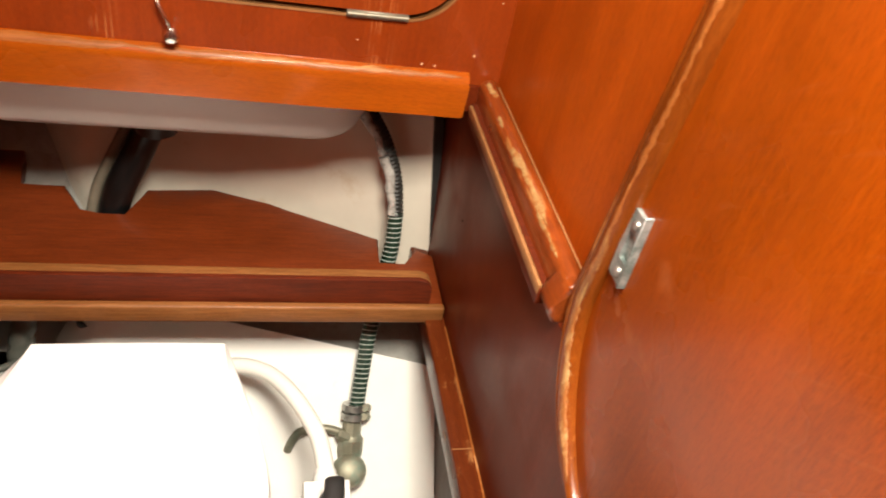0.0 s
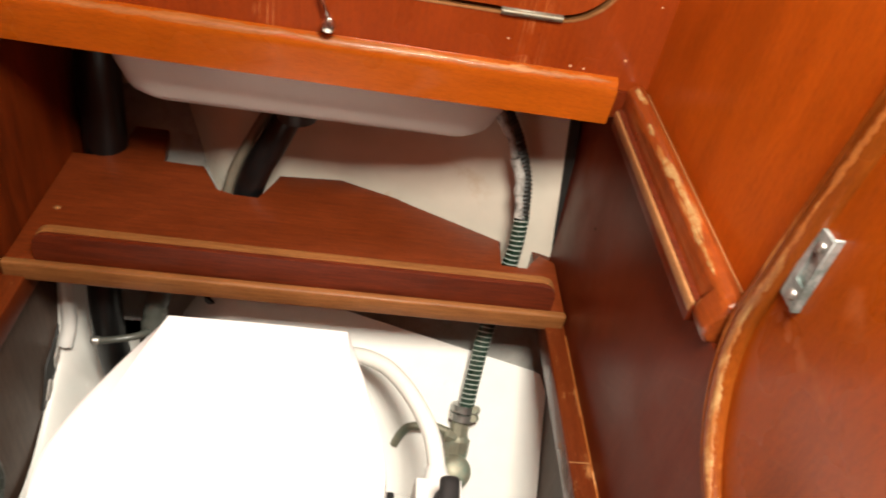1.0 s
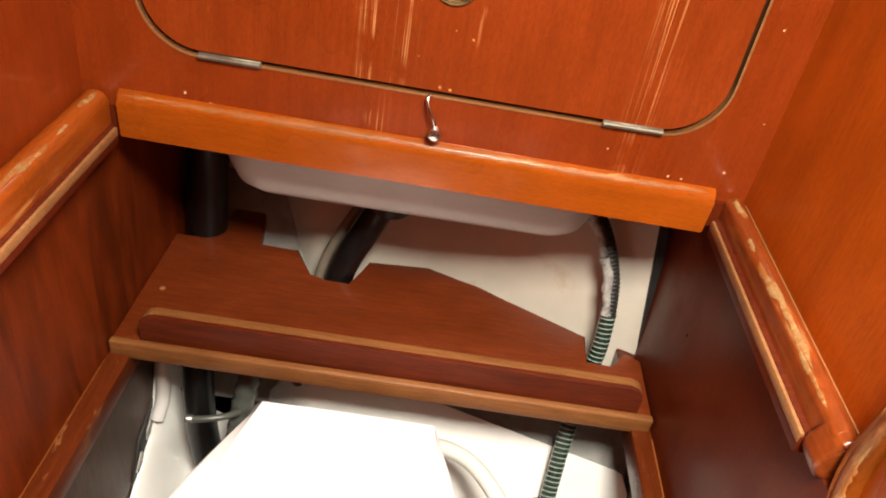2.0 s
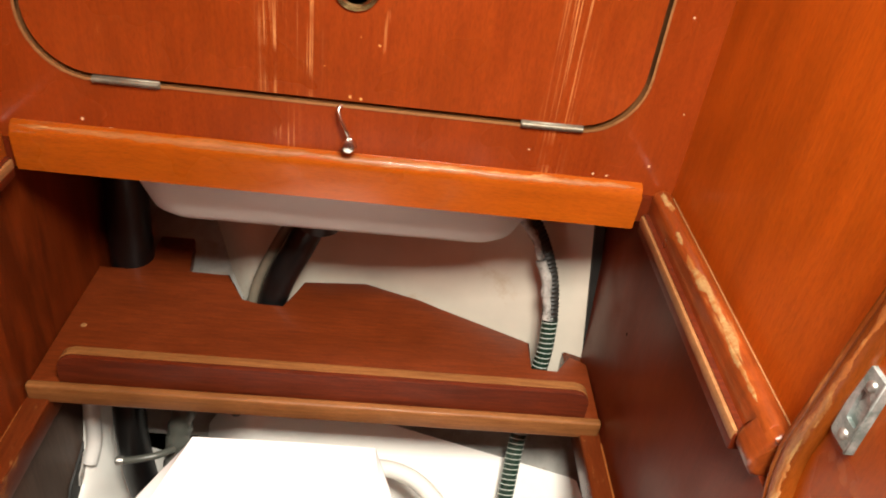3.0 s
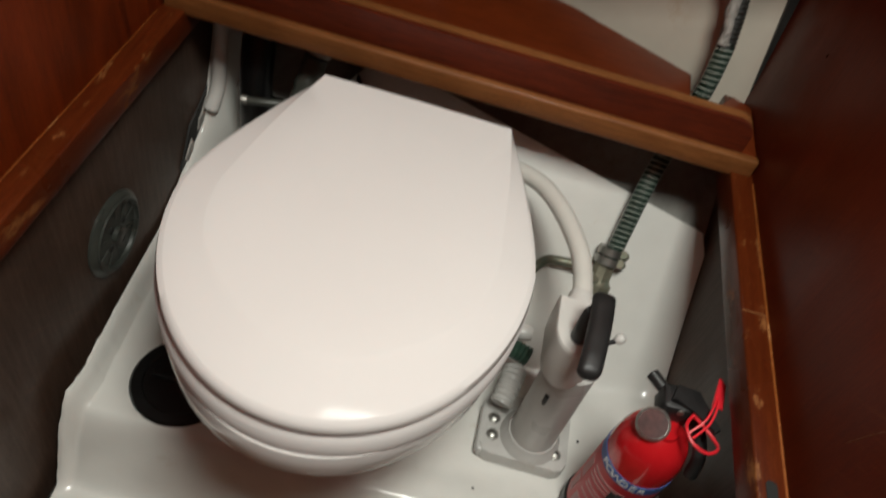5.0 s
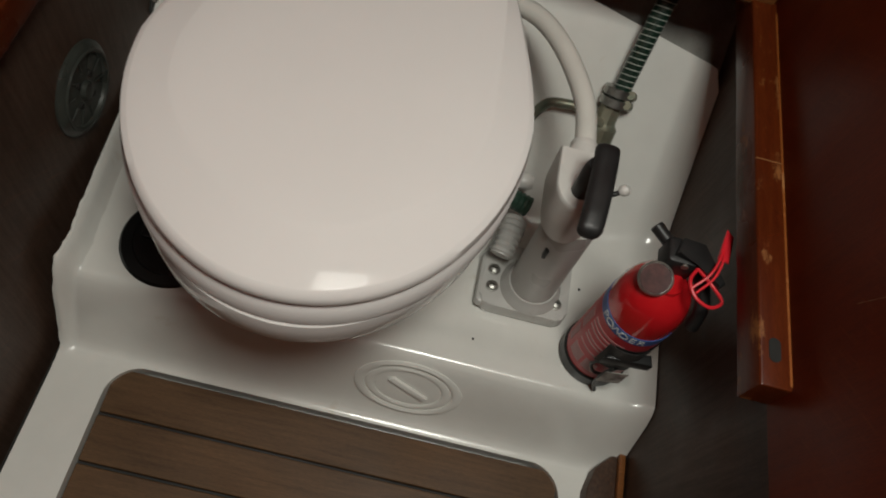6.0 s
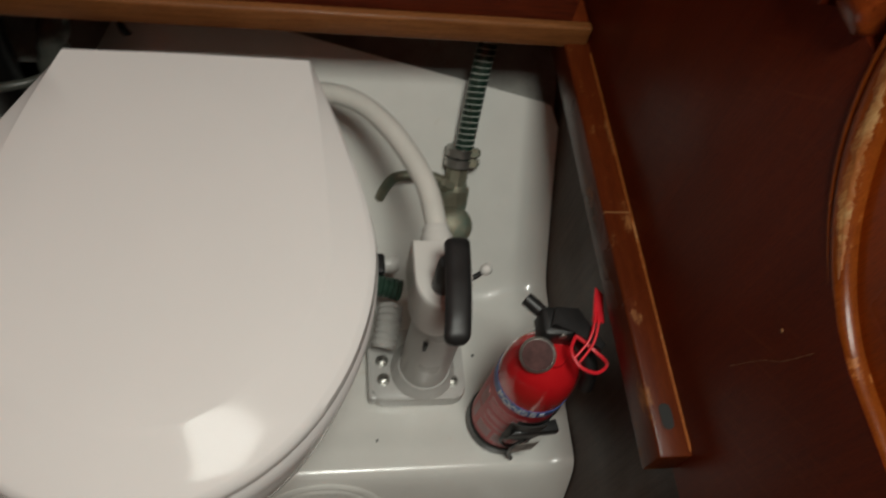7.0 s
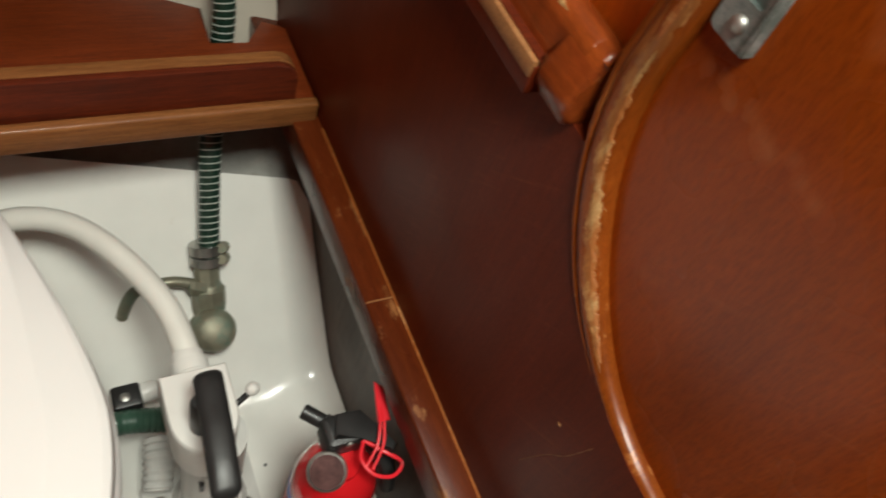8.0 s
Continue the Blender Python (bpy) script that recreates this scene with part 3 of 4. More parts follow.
def worn_patch(fn, u0, u1, n, v0, v1, seed, lift=0.0):
    """A ragged strip where the varnish is gone: fn(u, v, out) gives the wood's surface at (u, v), raised by out."""
    rng = random.Random(seed)
    lo = hi = 0.5
    rings = []
    for i in range(n + 1):
        u = u0 + (u1 - u0) * i / n
        lo = min(1, max(0, lo + rng.uniform(-0.22, 0.22)))
        hi = min(1, max(0, hi + rng.uniform(-0.22, 0.22)))
        taper = min(1.0, math.sin(math.pi * (i + 0.15) / (n + 0.3)) * 2.2)
        mid, half = (v0 + v1) / 2, (v1 - v0) / 2 * taper
        a, b = mid - half * (0.25 + 0.75 * lo), mid + half * (0.25 + 0.75 * hi)
        top = [fn(u, a + (b - a) * k / 4, lift + (0.0, 0.0004, 0.0005, 0.0004, 0.0)[k]) for k in range(5)]
        low = [fn(u, b - (b - a) * k / 2, -0.0012) for k in range(3)]
        rings.append(top + low)
    return loft(rings)


def beam_surface(x, a, out):
    r = 0.014 + out
    return (x, 0.907 - r * math.cos(radians(a)), 0.694 + r * math.sin(radians(a)) + 0.008 * (0.182 - x) / 0.744 - 0.001)


for x0, x1, a0, a1, seed in ((-0.552, -0.42, 24, 66, 1), (-0.45, -0.20, 18, 74, 2), (-0.23, -0.02, 22, 70, 3), (-0.05, 0.10, 18, 74, 4), (0.07, 0.172, 24, 64, 5)):
    part("worn_edge", worn_patch(beam_surface, x0, x1, 60, a0, a1, seed), WOOD_WORN, beam, "pale worn upper edge")


def side_rail(x_wall, x_in, wood_kind, name_label):
    s = 1 if x_wall > 0 else -1
    rail = thing("side_rail", (x_wall, 0.70, 0.67), name_label, "rail", "rails on the side walls")
    mid, half = (x_in + s * 0.0075 + x_wall - s * 0.0018) / 2, abs(x_wall - x_in) / 2 - 0.0047

    def crown(v):
        """Height of the cap's rounded top, v from its middle line."""
        return (0.690 if s > 0 else 0.698) + 0.0125 * (max(0.0, 1 - (v / half) ** 2)) ** 0.5

    def cap_surface(y, v, out):
        return (mid + s * v, y, crown(v) + out)

    section = [(mid - half, 0.667)] + [(mid + half * math.cos(radians(180 - 10 * i)), crown(half * math.cos(radians(180 - 10 * i)))) for i in range(19)] + [(mid + half, 0.667)]
    part("cap", prism(section, "y", 0.524, 0.899, 0.002, 2), wood_kind, rail)
    a, b = sorted((x_in + s * 0.0014, x_in + s * 0.0080))
    part("groove", box((a, 0.545, 0.664), (b, 0.894, 0.6695)), WOOD_STRIP, rail, "dark groove beside the cap")
    a, b = sorted((x_in - s * 0.002, x_wall + s * 0.001))
    part("runner", box((a, 0.545, 0.646), (b, 0.892, 0.6665), 0.002), WOOD_LOW, rail)
    a, b = sorted((x_in - s * 0.0030, x_in + s * 0.0014))
    part("edge_strip", box((a, 0.546, 0.6575), (b, 0.890, 0.6695), 0.0015), WOOD_EDGE, rail, "pale bare-wood strip")
    near = x_in - s * 0.001
    ending = [(near + s * 0.006, 0.652), (near + s * 0.001, 0.660), (near, 0.668), (near + s * 0.003, 0.677)] + [(mid + s * half * math.cos(radians(150 - 10 * i)), crown(half * math.cos(radians(150 - 10 * i))) - 0.0005) for i in range(13)] + [(mid + s * half * 0.93, 0.650)]
    part("end_block", prism(ending, "y", 0.5110, 0.546, 0.006, 4), wood_kind, rail, "rounded end of the rail")
    a, b = sorted((x_wall - s * 0.0018, x_wall + s * 0.0015))
    part("back_strip", box((a, 0.530, 0.668), (b, 0.896, 0.6945), 0.0008), WOOD_EDGE, rail, "pale worn strip against the wall")
    for y0, y1, v0, v1, seed in ((0.552, 0.640, -0.0112, -0.0070, 11), (0.600, 0.740, -0.0114, -0.0020, 12), (0.700, 0.768, -0.0112, -0.0050, 15), (0.785, 0.812, -0.0110, -0.0060, 13), (0.850, 0.893, -0.009, 0.003, 14)):
        part("worn_patch", worn_patch(cap_surface, y0, y1, 46, v0, v1, seed), WOOD_BARE, rail, "patch worn to bare wood")
    for y in (0.898,):
        part("filler", spin((x_in + s * 0.006, y - 0.003, 0.663), [(0.0028, 0), (0.0032, 0.002), (0.0016, 0.0036)], 7, (0, -0.5, 0.8)), TAPE, rail, "pale filler at the joint")
    return rail


side_rail(RIGHT, 0.189, WOOD_CAP, "worn varnished wooden rail on the side wall, bare along its edge")
side_rail(LEFT, -0.565, WOOD_RAIL, "varnished wooden rail on the side wall with a pale edge")


def batten(x_wall, inward, y0, y1, label):
    ob = thing("support_batten", (x_wall, 0.5, 0.31), label, "batten", "battens that carry the shelf")
    a, b = sorted((x_wall + (0.0015 if x_wall > 0 else -0.0015), x_wall + inward))
    part("batten_body", prism(rounded(a, 0.298, b, 0.338, 0.0025, 3), "y", y0, y1, 0.002), WOOD_TRIM_Y, ob)
    c = b - 0.0012 if x_wall > 0 else a + 0.0012
    part("worn_edge", box((c - 0.0022, y0 + 0.004, 0.334), (c + 0.001, 0.815, 0.3388), 0.0008, 1), WOOD_WORN, ob, "pale worn edge")
    return ob


right_batten = batten(LOW_R, -0.029, 0.356, 1.0, "worn orange wooden batten with a slotted hole, on the wall")
part("slot", prism(rounded(0.1795, 0.379, 0.1905, 0.402, 0.0054, 5), "z", 0.333, 0.3386), SEALANT, right_batten, "dark slotted screw hole")
part("joint", box((0.1712, 0.597, 0.30), (0.1995, 0.5985, 0.3385)), WOOD_EDGE, right_batten, "pale scarf joint")
batten(LOW_W, 0.030, 0.20, 1.0, "worn reddish wooden batten on the wall")

# ---- side door with rounded corner ----
def door_bm():
    """The door leaf, its two faces fanned out from a point in the middle."""
    outline = door_curve(0.0056) + [(BACK + 0.01, TOP - 0.03)]
    bm = bmesh.new()
    rims = []
    for x in (0.211, 0.2225):
        rim = [bm.verts.new((x, y, z)) for y, z in outline]
        mid = bm.verts.new((x, 0.0, 1.0))
        for a, b in zip(rim, rim[1:] + rim[:1]):
            bm.faces.new((a, b, mid))
        rims.append(rim)
    n = len(outline)
    for i in range(n):
        bm.faces.new((rims[0][i], rims[0][(i + 1) % n], rims[1][(i + 1) % n], rims[1][i]))
    return bm


door = structure("door_1", door_bm(), WOOD_DOOR, "glossy orange-brown side door with a rounded corner and worn patches", "door", False)


def taper(a):
    """The moulding thins out as it turns under the door; a: degrees round the corner."""
    return 1 - 0.66 * smoothstep(30, 90, a)


def moulding_bm():
    width, n = 0.0215, 11
    shape = [(0.0, 0.2235), (0.0, 0.1995), (0.0012, 0.1982), (0.0030, 0.1982), (0.0042, 0.1995)] + [(0.006 + (width - 0.006) * (1 - math.cos(math.pi * i / n)) / 2, 0.200 - 0.0055 * math.sin(math.pi * i / n) ** 0.7 + 0.009 * i / n) for i in range(n + 1)] + [(width, 0.2115), (width - 0.003, 0.2235)]
    rings = []
    for i in range(len(door_curve(0.0))):
        f = taper(5 * (i - 12))
        rings.append([(x if x > 0.211 else 0.2085 - (0.2085 - x) * (0.6 + 0.4 * f), *door_curve(inset * f)[i]) for inset, x in shape])
    return loft(rings)


moulding = part("moulding", moulding_bm(), WOOD_MOULD, door, "rounded orange moulding worn to bare wood")


def moulding_surface(a, inset, out):
    """A point on the moulding's round corner, at an angle below the level of its centre (negative: up the straight edge)."""
    c = 1 - 2 * (inset - 0.006) / 0.0155
    k = math.acos(max(-1, min(1, c))) / math.pi
    x = 0.200 - 0.0055 * math.sin(math.pi * k) ** 0.7 + 0.009 * k - out
    f = taper(a)
    x = 0.2085 - (0.2085 - x) * (0.6 + 0.4 * f)
    y, z, r = DOOR_Y - inset * f, DOOR_Z + inset * f, DOOR_R - inset * f
    if a < 0:
        h = -a * 0.0028
        return (x, y - 0.10 * h, z + r + h)
    return (x, y - r + r * math.cos(radians(a)), z + r - r * math.sin(radians(a)))


for a0, a1, v0, v1, seed in ((-26, 4, 0.0100, 0.0185, 41), (-4, 30, 0.0098, 0.0205, 42), (22, 66, 0.0105, 0.0210, 43)):
    part("rubbed_band", worn_patch(moulding_surface, a0, a1, 90, v0, v1, seed), WOOD_RUBBED, moulding, "varnish rubbed thin to brown wood")
for a0, a1, v0, v1, seed in ((-5, 6, 0.0155, 0.0178, 21), (4, 17, 0.0150, 0.0188, 22), (14, 26, 0.0152, 0.0192, 26), (21, 40, 0.0145, 0.0200, 23), (34, 53, 0.0150, 0.0204, 27), (48, 64, 0.0160, 0.0202, 24)):
    part("worn_patch", worn_patch(moulding_surface, a0, a1, 110, v0, v1, seed, 0.0005), WOOD_BARE, moulding, "crest worn to pale bare wood")

plate = part("strike_plate", prism(rounded(0.4545, 0.750, 0.4790, 0.816, 0.004, 3), "x", 0.2070, 0.2112), ZINC, door, "tarnished zinc strike plate")
cut(plate, prism(rounded(0.4595, 0.770, 0.4720, 0.798, 0.002, 2), "x", 0.20, 0.2105))
part("plate_flange", box((0.2035, 0.4528, 0.752), (0.2112, 0.4552, 0.822), 0.0006, 1), ZINC, plate, "bent edge of the plate")
for z in (0.760, 0.806):
    part("screw", spin((0.2070, 0.4655, z), [(0.0, -0.002), (0.0046, -0.002), (0.0044, 0.0010), (0.0032, 0.0026), (0.0012, 0.0033)], 14, (-1, 0, 0)), STEEL, door)

for a0, a1, v0, v1, seed in ((-120, -84, 0.0085, 0.0170, 31), (-90, -52, 0.0100, 0.0175, 32), (-58, -26, 0.0095, 0.0165, 33), (-30, -6, 0.0110, 0.0165, 34)):
    part("worn_strip", worn_patch(moulding_surface, a0, a1, 70, v0, v1, seed), WOOD_WORN, moulding, "crest rubbed pale")

# ---- locker door ----
locker = thing("locker_door", (-0.187, PANEL, 0.77), "red-brown mahogany locker door with rounded corners, streaks and a finger ring", "locker door")
leaf = part("leaf", prism([(x, z + 0.005 * smoothstep(0.1, -0.45, x)) for x, z in rounded(DX0 + 0.005, DZ0 + 0.006, DX1 - 0.005, DZ1 - 0.005, 0.067)], "y", PANEL - 0.001, PANEL + 0.016, 0.0012, 1), WOOD_LEAF, locker)
cut(leaf, spin((-0.176, PANEL - 0.05, 0.905), [(0.019, 0), (0.019, 0.04 + 0.042)], 28, (0, 1, 0)))
for x in (-0.425, 0.056):
    dz = 0.003 if x < -0.2 else 0.0
    hinge = part("hinge", box((x - 0.037, PANEL - 0.0035, 0.7655 + dz), (x + 0.037, PANEL + 0.001, 0.7745 + dz), 0.001, 1), AGED, locker, "worn steel hinge")
    part("knuckle", spin((x - 0.036, PANEL - 0.004, 0.7705 + dz), [(0.0030, 0), (0.0030, 0.072)], 12, (1, 0, 0)), AGED, hinge)
part("finger_ring", spin((-0.176, PANEL - 0.004, 0.905), [(0.0185, 0.006), (0.0185, 0.001), (0.0205, -0.001), (0.0255, 0.0), (0.0265, 0.004), (0.0265, 0.006)], 36, (0, 1, 0)), BRASS, locker, "brass finger ring")
# near-black plug behind the ring stands in for shade in the hole
part("finger_hole_shade", spin((-0.176, PANEL + 0.02, 0.905), [(0.019, 0), (0.019, 0.03)], 24, (0, 1, 0)), UNLIT_BLACK, locker, "near-black plug that stands in for shade in the hole")

latch = thing("hook_latch", (-0.178, PANEL, 0.715), "small steel hook and knob on the locker front", "latch")
part("knob", spin((-0.176, PANEL + 0.001, 0.728), [(0.004, 0), (0.004, 0.010), (0.0085, 0.012), (0.0095, 0.017), (0.007, 0.022), (0.002, 0.0235)], 20, (0, -1, 0)), BRIGHT_STEEL, latch)
part("hook", tube([(-0.176, PANEL - 0.012, 0.733), (-0.180, PANEL - 0.014, 0.746), (-0.187, PANEL - 0.012, 0.759), (-0.190, PANEL - 0.008, 0.768), (-0.187, PANEL - 0.004, 0.771)], 0.0026, 10, 0.003), BRIGHT_STEEL, latch)

# ---- basin under the counter ----
basin = thing("wash_basin", (-0.20, 1.05, 0.55), "greyish white wash basin, seen from below the counter", "basin")
rings = []
for x0, x1, y0, y1, z, r in ((-0.475, 0.082, 0.945, 1.21, 0.692, 0.05), (-0.462, 0.072, 0.952, 1.20, 0.60, 0.055), (-0.450, 0.058, 0.960, 1.19, 0.565, 0.055), (-0.438, 0.045, 0.972, 1.175, 0.553, 0.05), (-0.41, 0.02, 1.0, 1.15, 0.548, 0.04)):
    rings.append([(x, y, z) for x, y in rounded(x0, y0, x1, y1, r, 8)])
part("bowl", loft(rings), BASIN, basin)
part("drain", spin((-0.225, 1.06, 0.50), [(0.03, 0), (0.03, 0.05)], 24), BLACK_PLASTIC, basin, "black drain fitting")

# ---- loose shelf ----
shelf = thing("shelf", (-0.19, 0.95, 0.336), "brown wooden shelf cut round the pipes, with a raised front strip", "shelf")
outline = [(-0.585, 0.832), (-0.582, 0.828), (0.194, 0.828), (0.198, 0.832), (0.199, 0.953), (0.194, 0.958), (0.172, 0.970), (0.152, 0.930), (0.107, 0.932), (0.114, 0.994), (0.040, 1.028), (-0.029, 1.061), (-0.060, 1.078),
           (-0.152, 1.113), (-0.254, 1.104), (-0.276, 1.033), (-0.316, 1.034), (-0.346, 1.043), (-0.377, 1.107), (-0.444, 1.103), (-0.447, 1.150), (-0.454, 1.168), (-0.452, 1.182), (-0.468, 1.244), (-0.515, 1.244), (-0.510, 1.120), (-0.524, 1.103), (-0.548, 1.098), (-0.585, 1.104)]
part("board", prism(outline, "z", 0.337, 0.357, 0.003, 2), WOOD_SHELF, shelf)
part("front_lip", box((-0.585, 0.8275, 0.331), (0.198, 0.8405, 0.362), 0.004, 3), WOOD_LIP, shelf, "pale rounded front edge")
fiddle = part("fiddle", prism(rounded(-0.544, 0.335, 0.1755, 0.404, 0.020, 7), "y", 0.8415, 0.8495, 0.001, 1), WOOD_STRIP, shelf, "dark red-brown upright strip")
part("fiddle_top", prism(rounded(-0.5445, 0.338, 0.176, 0.4045, 0.020, 7), "y", 0.8497, 0.864, 0.001, 1), WOOD_LIP, fiddle, "pale top edge")
part("screw_cap", spin((-0.556, 0.958, 0.3565), [(0.0045, 0), (0.0045, 0.001), (0.002, 0.0016)], 11), WOOD_EDGE, shelf)

# ---- toilet ----
toilet = thing("toilet", (-0.233, 0.55, 0.0), "white marine toilet with its lid closed, on the moulded platform", "toilet")


def lid_outline(inset, n=64, taper=True, front=0.230):
    """The lid's outline: a straight back edge, sides that widen, a round front."""
    cx, cy, half, back, back_left, back_right = -0.246, 0.560, 0.193, 0.778, 0.1085, 0.133
    pts = []
    for i in range(n + 1):                       # round front, from right to left
        a = -math.pi * i / n
        pts.append((cx + half * math.cos(a), cy + front * math.sin(a)))
    m = 14
    for i in range(1, m + 1):                    # left side to the back corner
        t = i / m
        x = -half + (half - back_left) * (t ** 1.4)
        pts.append((cx + x, cy + (back - cy) * t))
    for i in range(1, 8):
        pts.append((cx - back_left + (back_left + back_right) * i / 8, back + 0.002 * math.sin(math.pi * i / 8)))
    for i in range(m + 1):
        t = 1 - i / m
        x = half - (half - back_right) * (t ** 1.4)
        if t > 0:
            pts.append((cx + x, cy + (back - cy) * t))
    out = []
    for x, y in pts:
        w = smoothstep(back, cy, y) ** 0.45 if taper else 1.0
        d = Vector((x - cx, y - 0.53))
        k = inset * (0.12 + 0.88 * w) * (1 + 0.45 * smoothstep(cy - 0.06, cy - 0.22, y) * (inset > 0.015))
        d = d * (1 - k / max(0.05, d.length))
        out.append((cx + d.x, 0.53 + d.y))
    return out


def droop(y):
    """How far the outer edge bends down towards the round front."""
    return 0.007 * smoothstep(0.52, 0.35, y)


def lid_bm():
    rings = [[(x, y, z - droop(y) * max(0.0, 1 - inset / 0.042)) for x, y in lid_outline(inset)] for inset, z in ((0.010, 0.3200), (0.002, 0.3215), (0.0, 0.3265), (0.002, 0.3345), (0.007, 0.3377), (0.0085, 0.33815), (0.020, 0.34075), (0.034, 0.34405), (0.0405, 0.3457), (0.042, 0.3461), (0.0445, 0.34655))]
    for k in (0.75, 0.5, 0.25, 0.08):
        rings.append([(-0.236 + (x + 0.236) * k, 0.55 + (y - 0.55) * k, 0.3467 + 0.001 * (1 - k * k)) for x, y in lid_outline(0.0445)])
    return loft(rings)


part("lid", lid_bm(), LID_WHITE, toilet, "glossy white closed lid")
part("seat", loft([[(x, y, z - droop(y)) for x, y in lid_outline(inset, taper=False, front=0.231)] for inset, z in ((0.014, 0.283), (0.003, 0.286), (-0.002, 0.292), (-0.002, 0.311), (0.003, 0.3175))]), LID_WHITE, toilet, "white seat ring")
rings = []
for k, dy, z in ((0.42, 0.06, 0.0), (0.43, 0.06, 0.02), (0.40, 0.055, 0.05), (0.46, 0.045, 0.10), (0.62, 0.03, 0.16), (0.80, 0.014, 0.205), (0.92, 0.004, 0.226), (0.975, 0.0, 0.240), (0.993, 0.0, 0.250), (0.996, 0.0, 0.272), (0.985, 0.0, 0.2815)):
    rings.append([(-0.236 + (x + 0.236) * k, 0.53 + dy + (y - 0.53) * k, z) for x, y in lid_outline(0.004, taper=False, front=0.242)])
part("bowl", loft(rings), CERAMIC, toilet, "white porcelain bowl")
for x in (-0.30, -0.165):
    part("hinge", spin((x - 0.018, 0.784, 0.312), [(0.010, 0), (0.011, 0.002), (0.011, 0.034), (0.010, 0.036)], 16, (1, 0, 0)), PLASTIC_WHITE, toilet, "white plastic hinge")

# ---- hand pump ----
pump = thing("toilet_pump", (0.028, 0.56, 0.0), "white and grey plastic hand pump with black handle, beside the bowl", "pump")
PX, PY = 0.030, 0.562
part("foot", prism(rounded(-0.036, 0.522, 0.084, 0.618, 0.014, 5), "z", -0.004, 0.020, 0.004), PLASTIC_GREY, pump, "grey plastic foot with bolts")
part("foot_collar", spin((PX, PY, 0.019), [(0.042, 0), (0.041, 0.005), (0.037, 0.010), (0.0345, 0.016), (0.0335, 0.018)], 40), PLASTIC_GREY, pump)
part("cylinder", spin((PX, PY, 0.03), [(0.0315, 0), (0.0310, 0.10), (0.0305, 0.18)], 44), PLASTIC_GREY, pump, "grey plastic cylinder")
part("dark_mark", box((0.0105, 0.5320, 0.150), (0.0150, 0.5400, 0.168), 0.001, 1), BLACK_PLASTIC, pump, "dark scrape on the cylinder")
for x, y in ((0.067, 0.545), (-0.021, 0.549), (-0.022, 0.574), (-0.022, 0.603), (0.070, 0.603)):
    bolt = part("bolt", spin((x, y, 0.019), [(0.0085, 0), (0.0085, 0.002), (0.0062, 0.0024), (0.0062, 0.006), (0.003, 0.0075)], 16), STEEL, pump, "steel bolt head")
    part("bolt_slot", box((x - 0.0042, y - 0.0007, 0.0255), (x + 0.0042, y + 0.0007, 0.0268)), BLACK_PLASTIC, bolt)
# pump head: square behind, round in front
head = [(PX - 0.041, 0.606)] + [(PX - 0.011 - 0.030 * math.cos(radians(a)), 0.562 - 0.036 * math.sin(radians(a))) for a in range(0, 181, 12)] + [(PX + 0.019, 0.606)]
part("head", loft([[(PX - 0.011 + (x - PX + 0.011) * k, 0.57 + (y - 0.57) * k, z) for x, y in head] for k, z in ((0.90, 0.196), (0.97, 0.206), (1.0, 0.225), (1.0, 0.264), (0.985, 0.269), (0.95, 0.2705))]), PLASTIC_WHITE, pump, "white plastic pump head")
part("outlet", spin((0.021, 0.604, 0.238), [(0.021, -0.012), (0.021, 0.010), (0.0175, 0.012), (0.0175, 0.024)], 28, (0.0, 1.0, 0.06)), PLASTIC_WHITE, pump, "white hose outlet")
handle_line = [(0.0235, 0.576, 0.321), (0.0225, 0.562, 0.326), (0.020, 0.530, 0.328), (0.017, 0.495, 0.325), (0.0145, 0.467, 0.318)]
rings = []
for i, (q, u, v) in enumerate(frames_along(glide(handle_line, 0.002))):
    n = len(glide(handle_line, 0.002)) - 1
    e = math.sqrt(max(0.002, 1 - (1 - min(1.0, min(i, n - i) / n / 0.085)) ** 2))
    rings.append([(q.x + 0.0122 * e * math.copysign(abs(math.cos(a)) ** 0.7, math.cos(a)), q.y, q.z + 0.0085 * e * math.copysign(abs(math.sin(a)) ** 0.7, math.sin(a))) for a in (2 * math.pi * k / 20 for k in range(20))])
handle = part("handle", loft(rings), BLACK_PLASTIC, pump, "black plastic handle")
part("rod", spin((0.016, 0.552, 0.29), [(0.011, -0.022), (0.011, 0.022), (0.009, 0.03)], 20), BLACK_PLASTIC, handle, "black pump rod")
lever = part("valve_lever", tube([(0.052, 0.574, 0.243), (0.060, 0.577, 0.247), (0.067, 0.580, 0.252)], 0.0030, 10, 0.003), BLACK_PLASTIC, pump, "small valve lever")
part("lever_knob", spin((0.064, 0.579, 0.249), [(0.004, 0), (0.0062, 0.003), (0.0066, 0.006), (0.0055, 0.010), (0.002, 0.0122)], 18, (0.6, 0.25, 0.5)), PLASTIC_WHITE, lever, "white knob")
part("side_valve", tube([(-0.012, 0.632, 0.062), (-0.016, 0.606, 0.060), (-0.022, 0.580, 0.050)], 0.0155, 20, 0.002, 0.09, 0.008), PLASTIC_GREY, pump, "ribbed grey side valve")
part("clamp_block", prism(rounded(-0.040, 0.524, -0.026, 0.600, 0.006, 3), "z", 0.0, 0.018, 0.004), PLASTIC_GREY, pump)

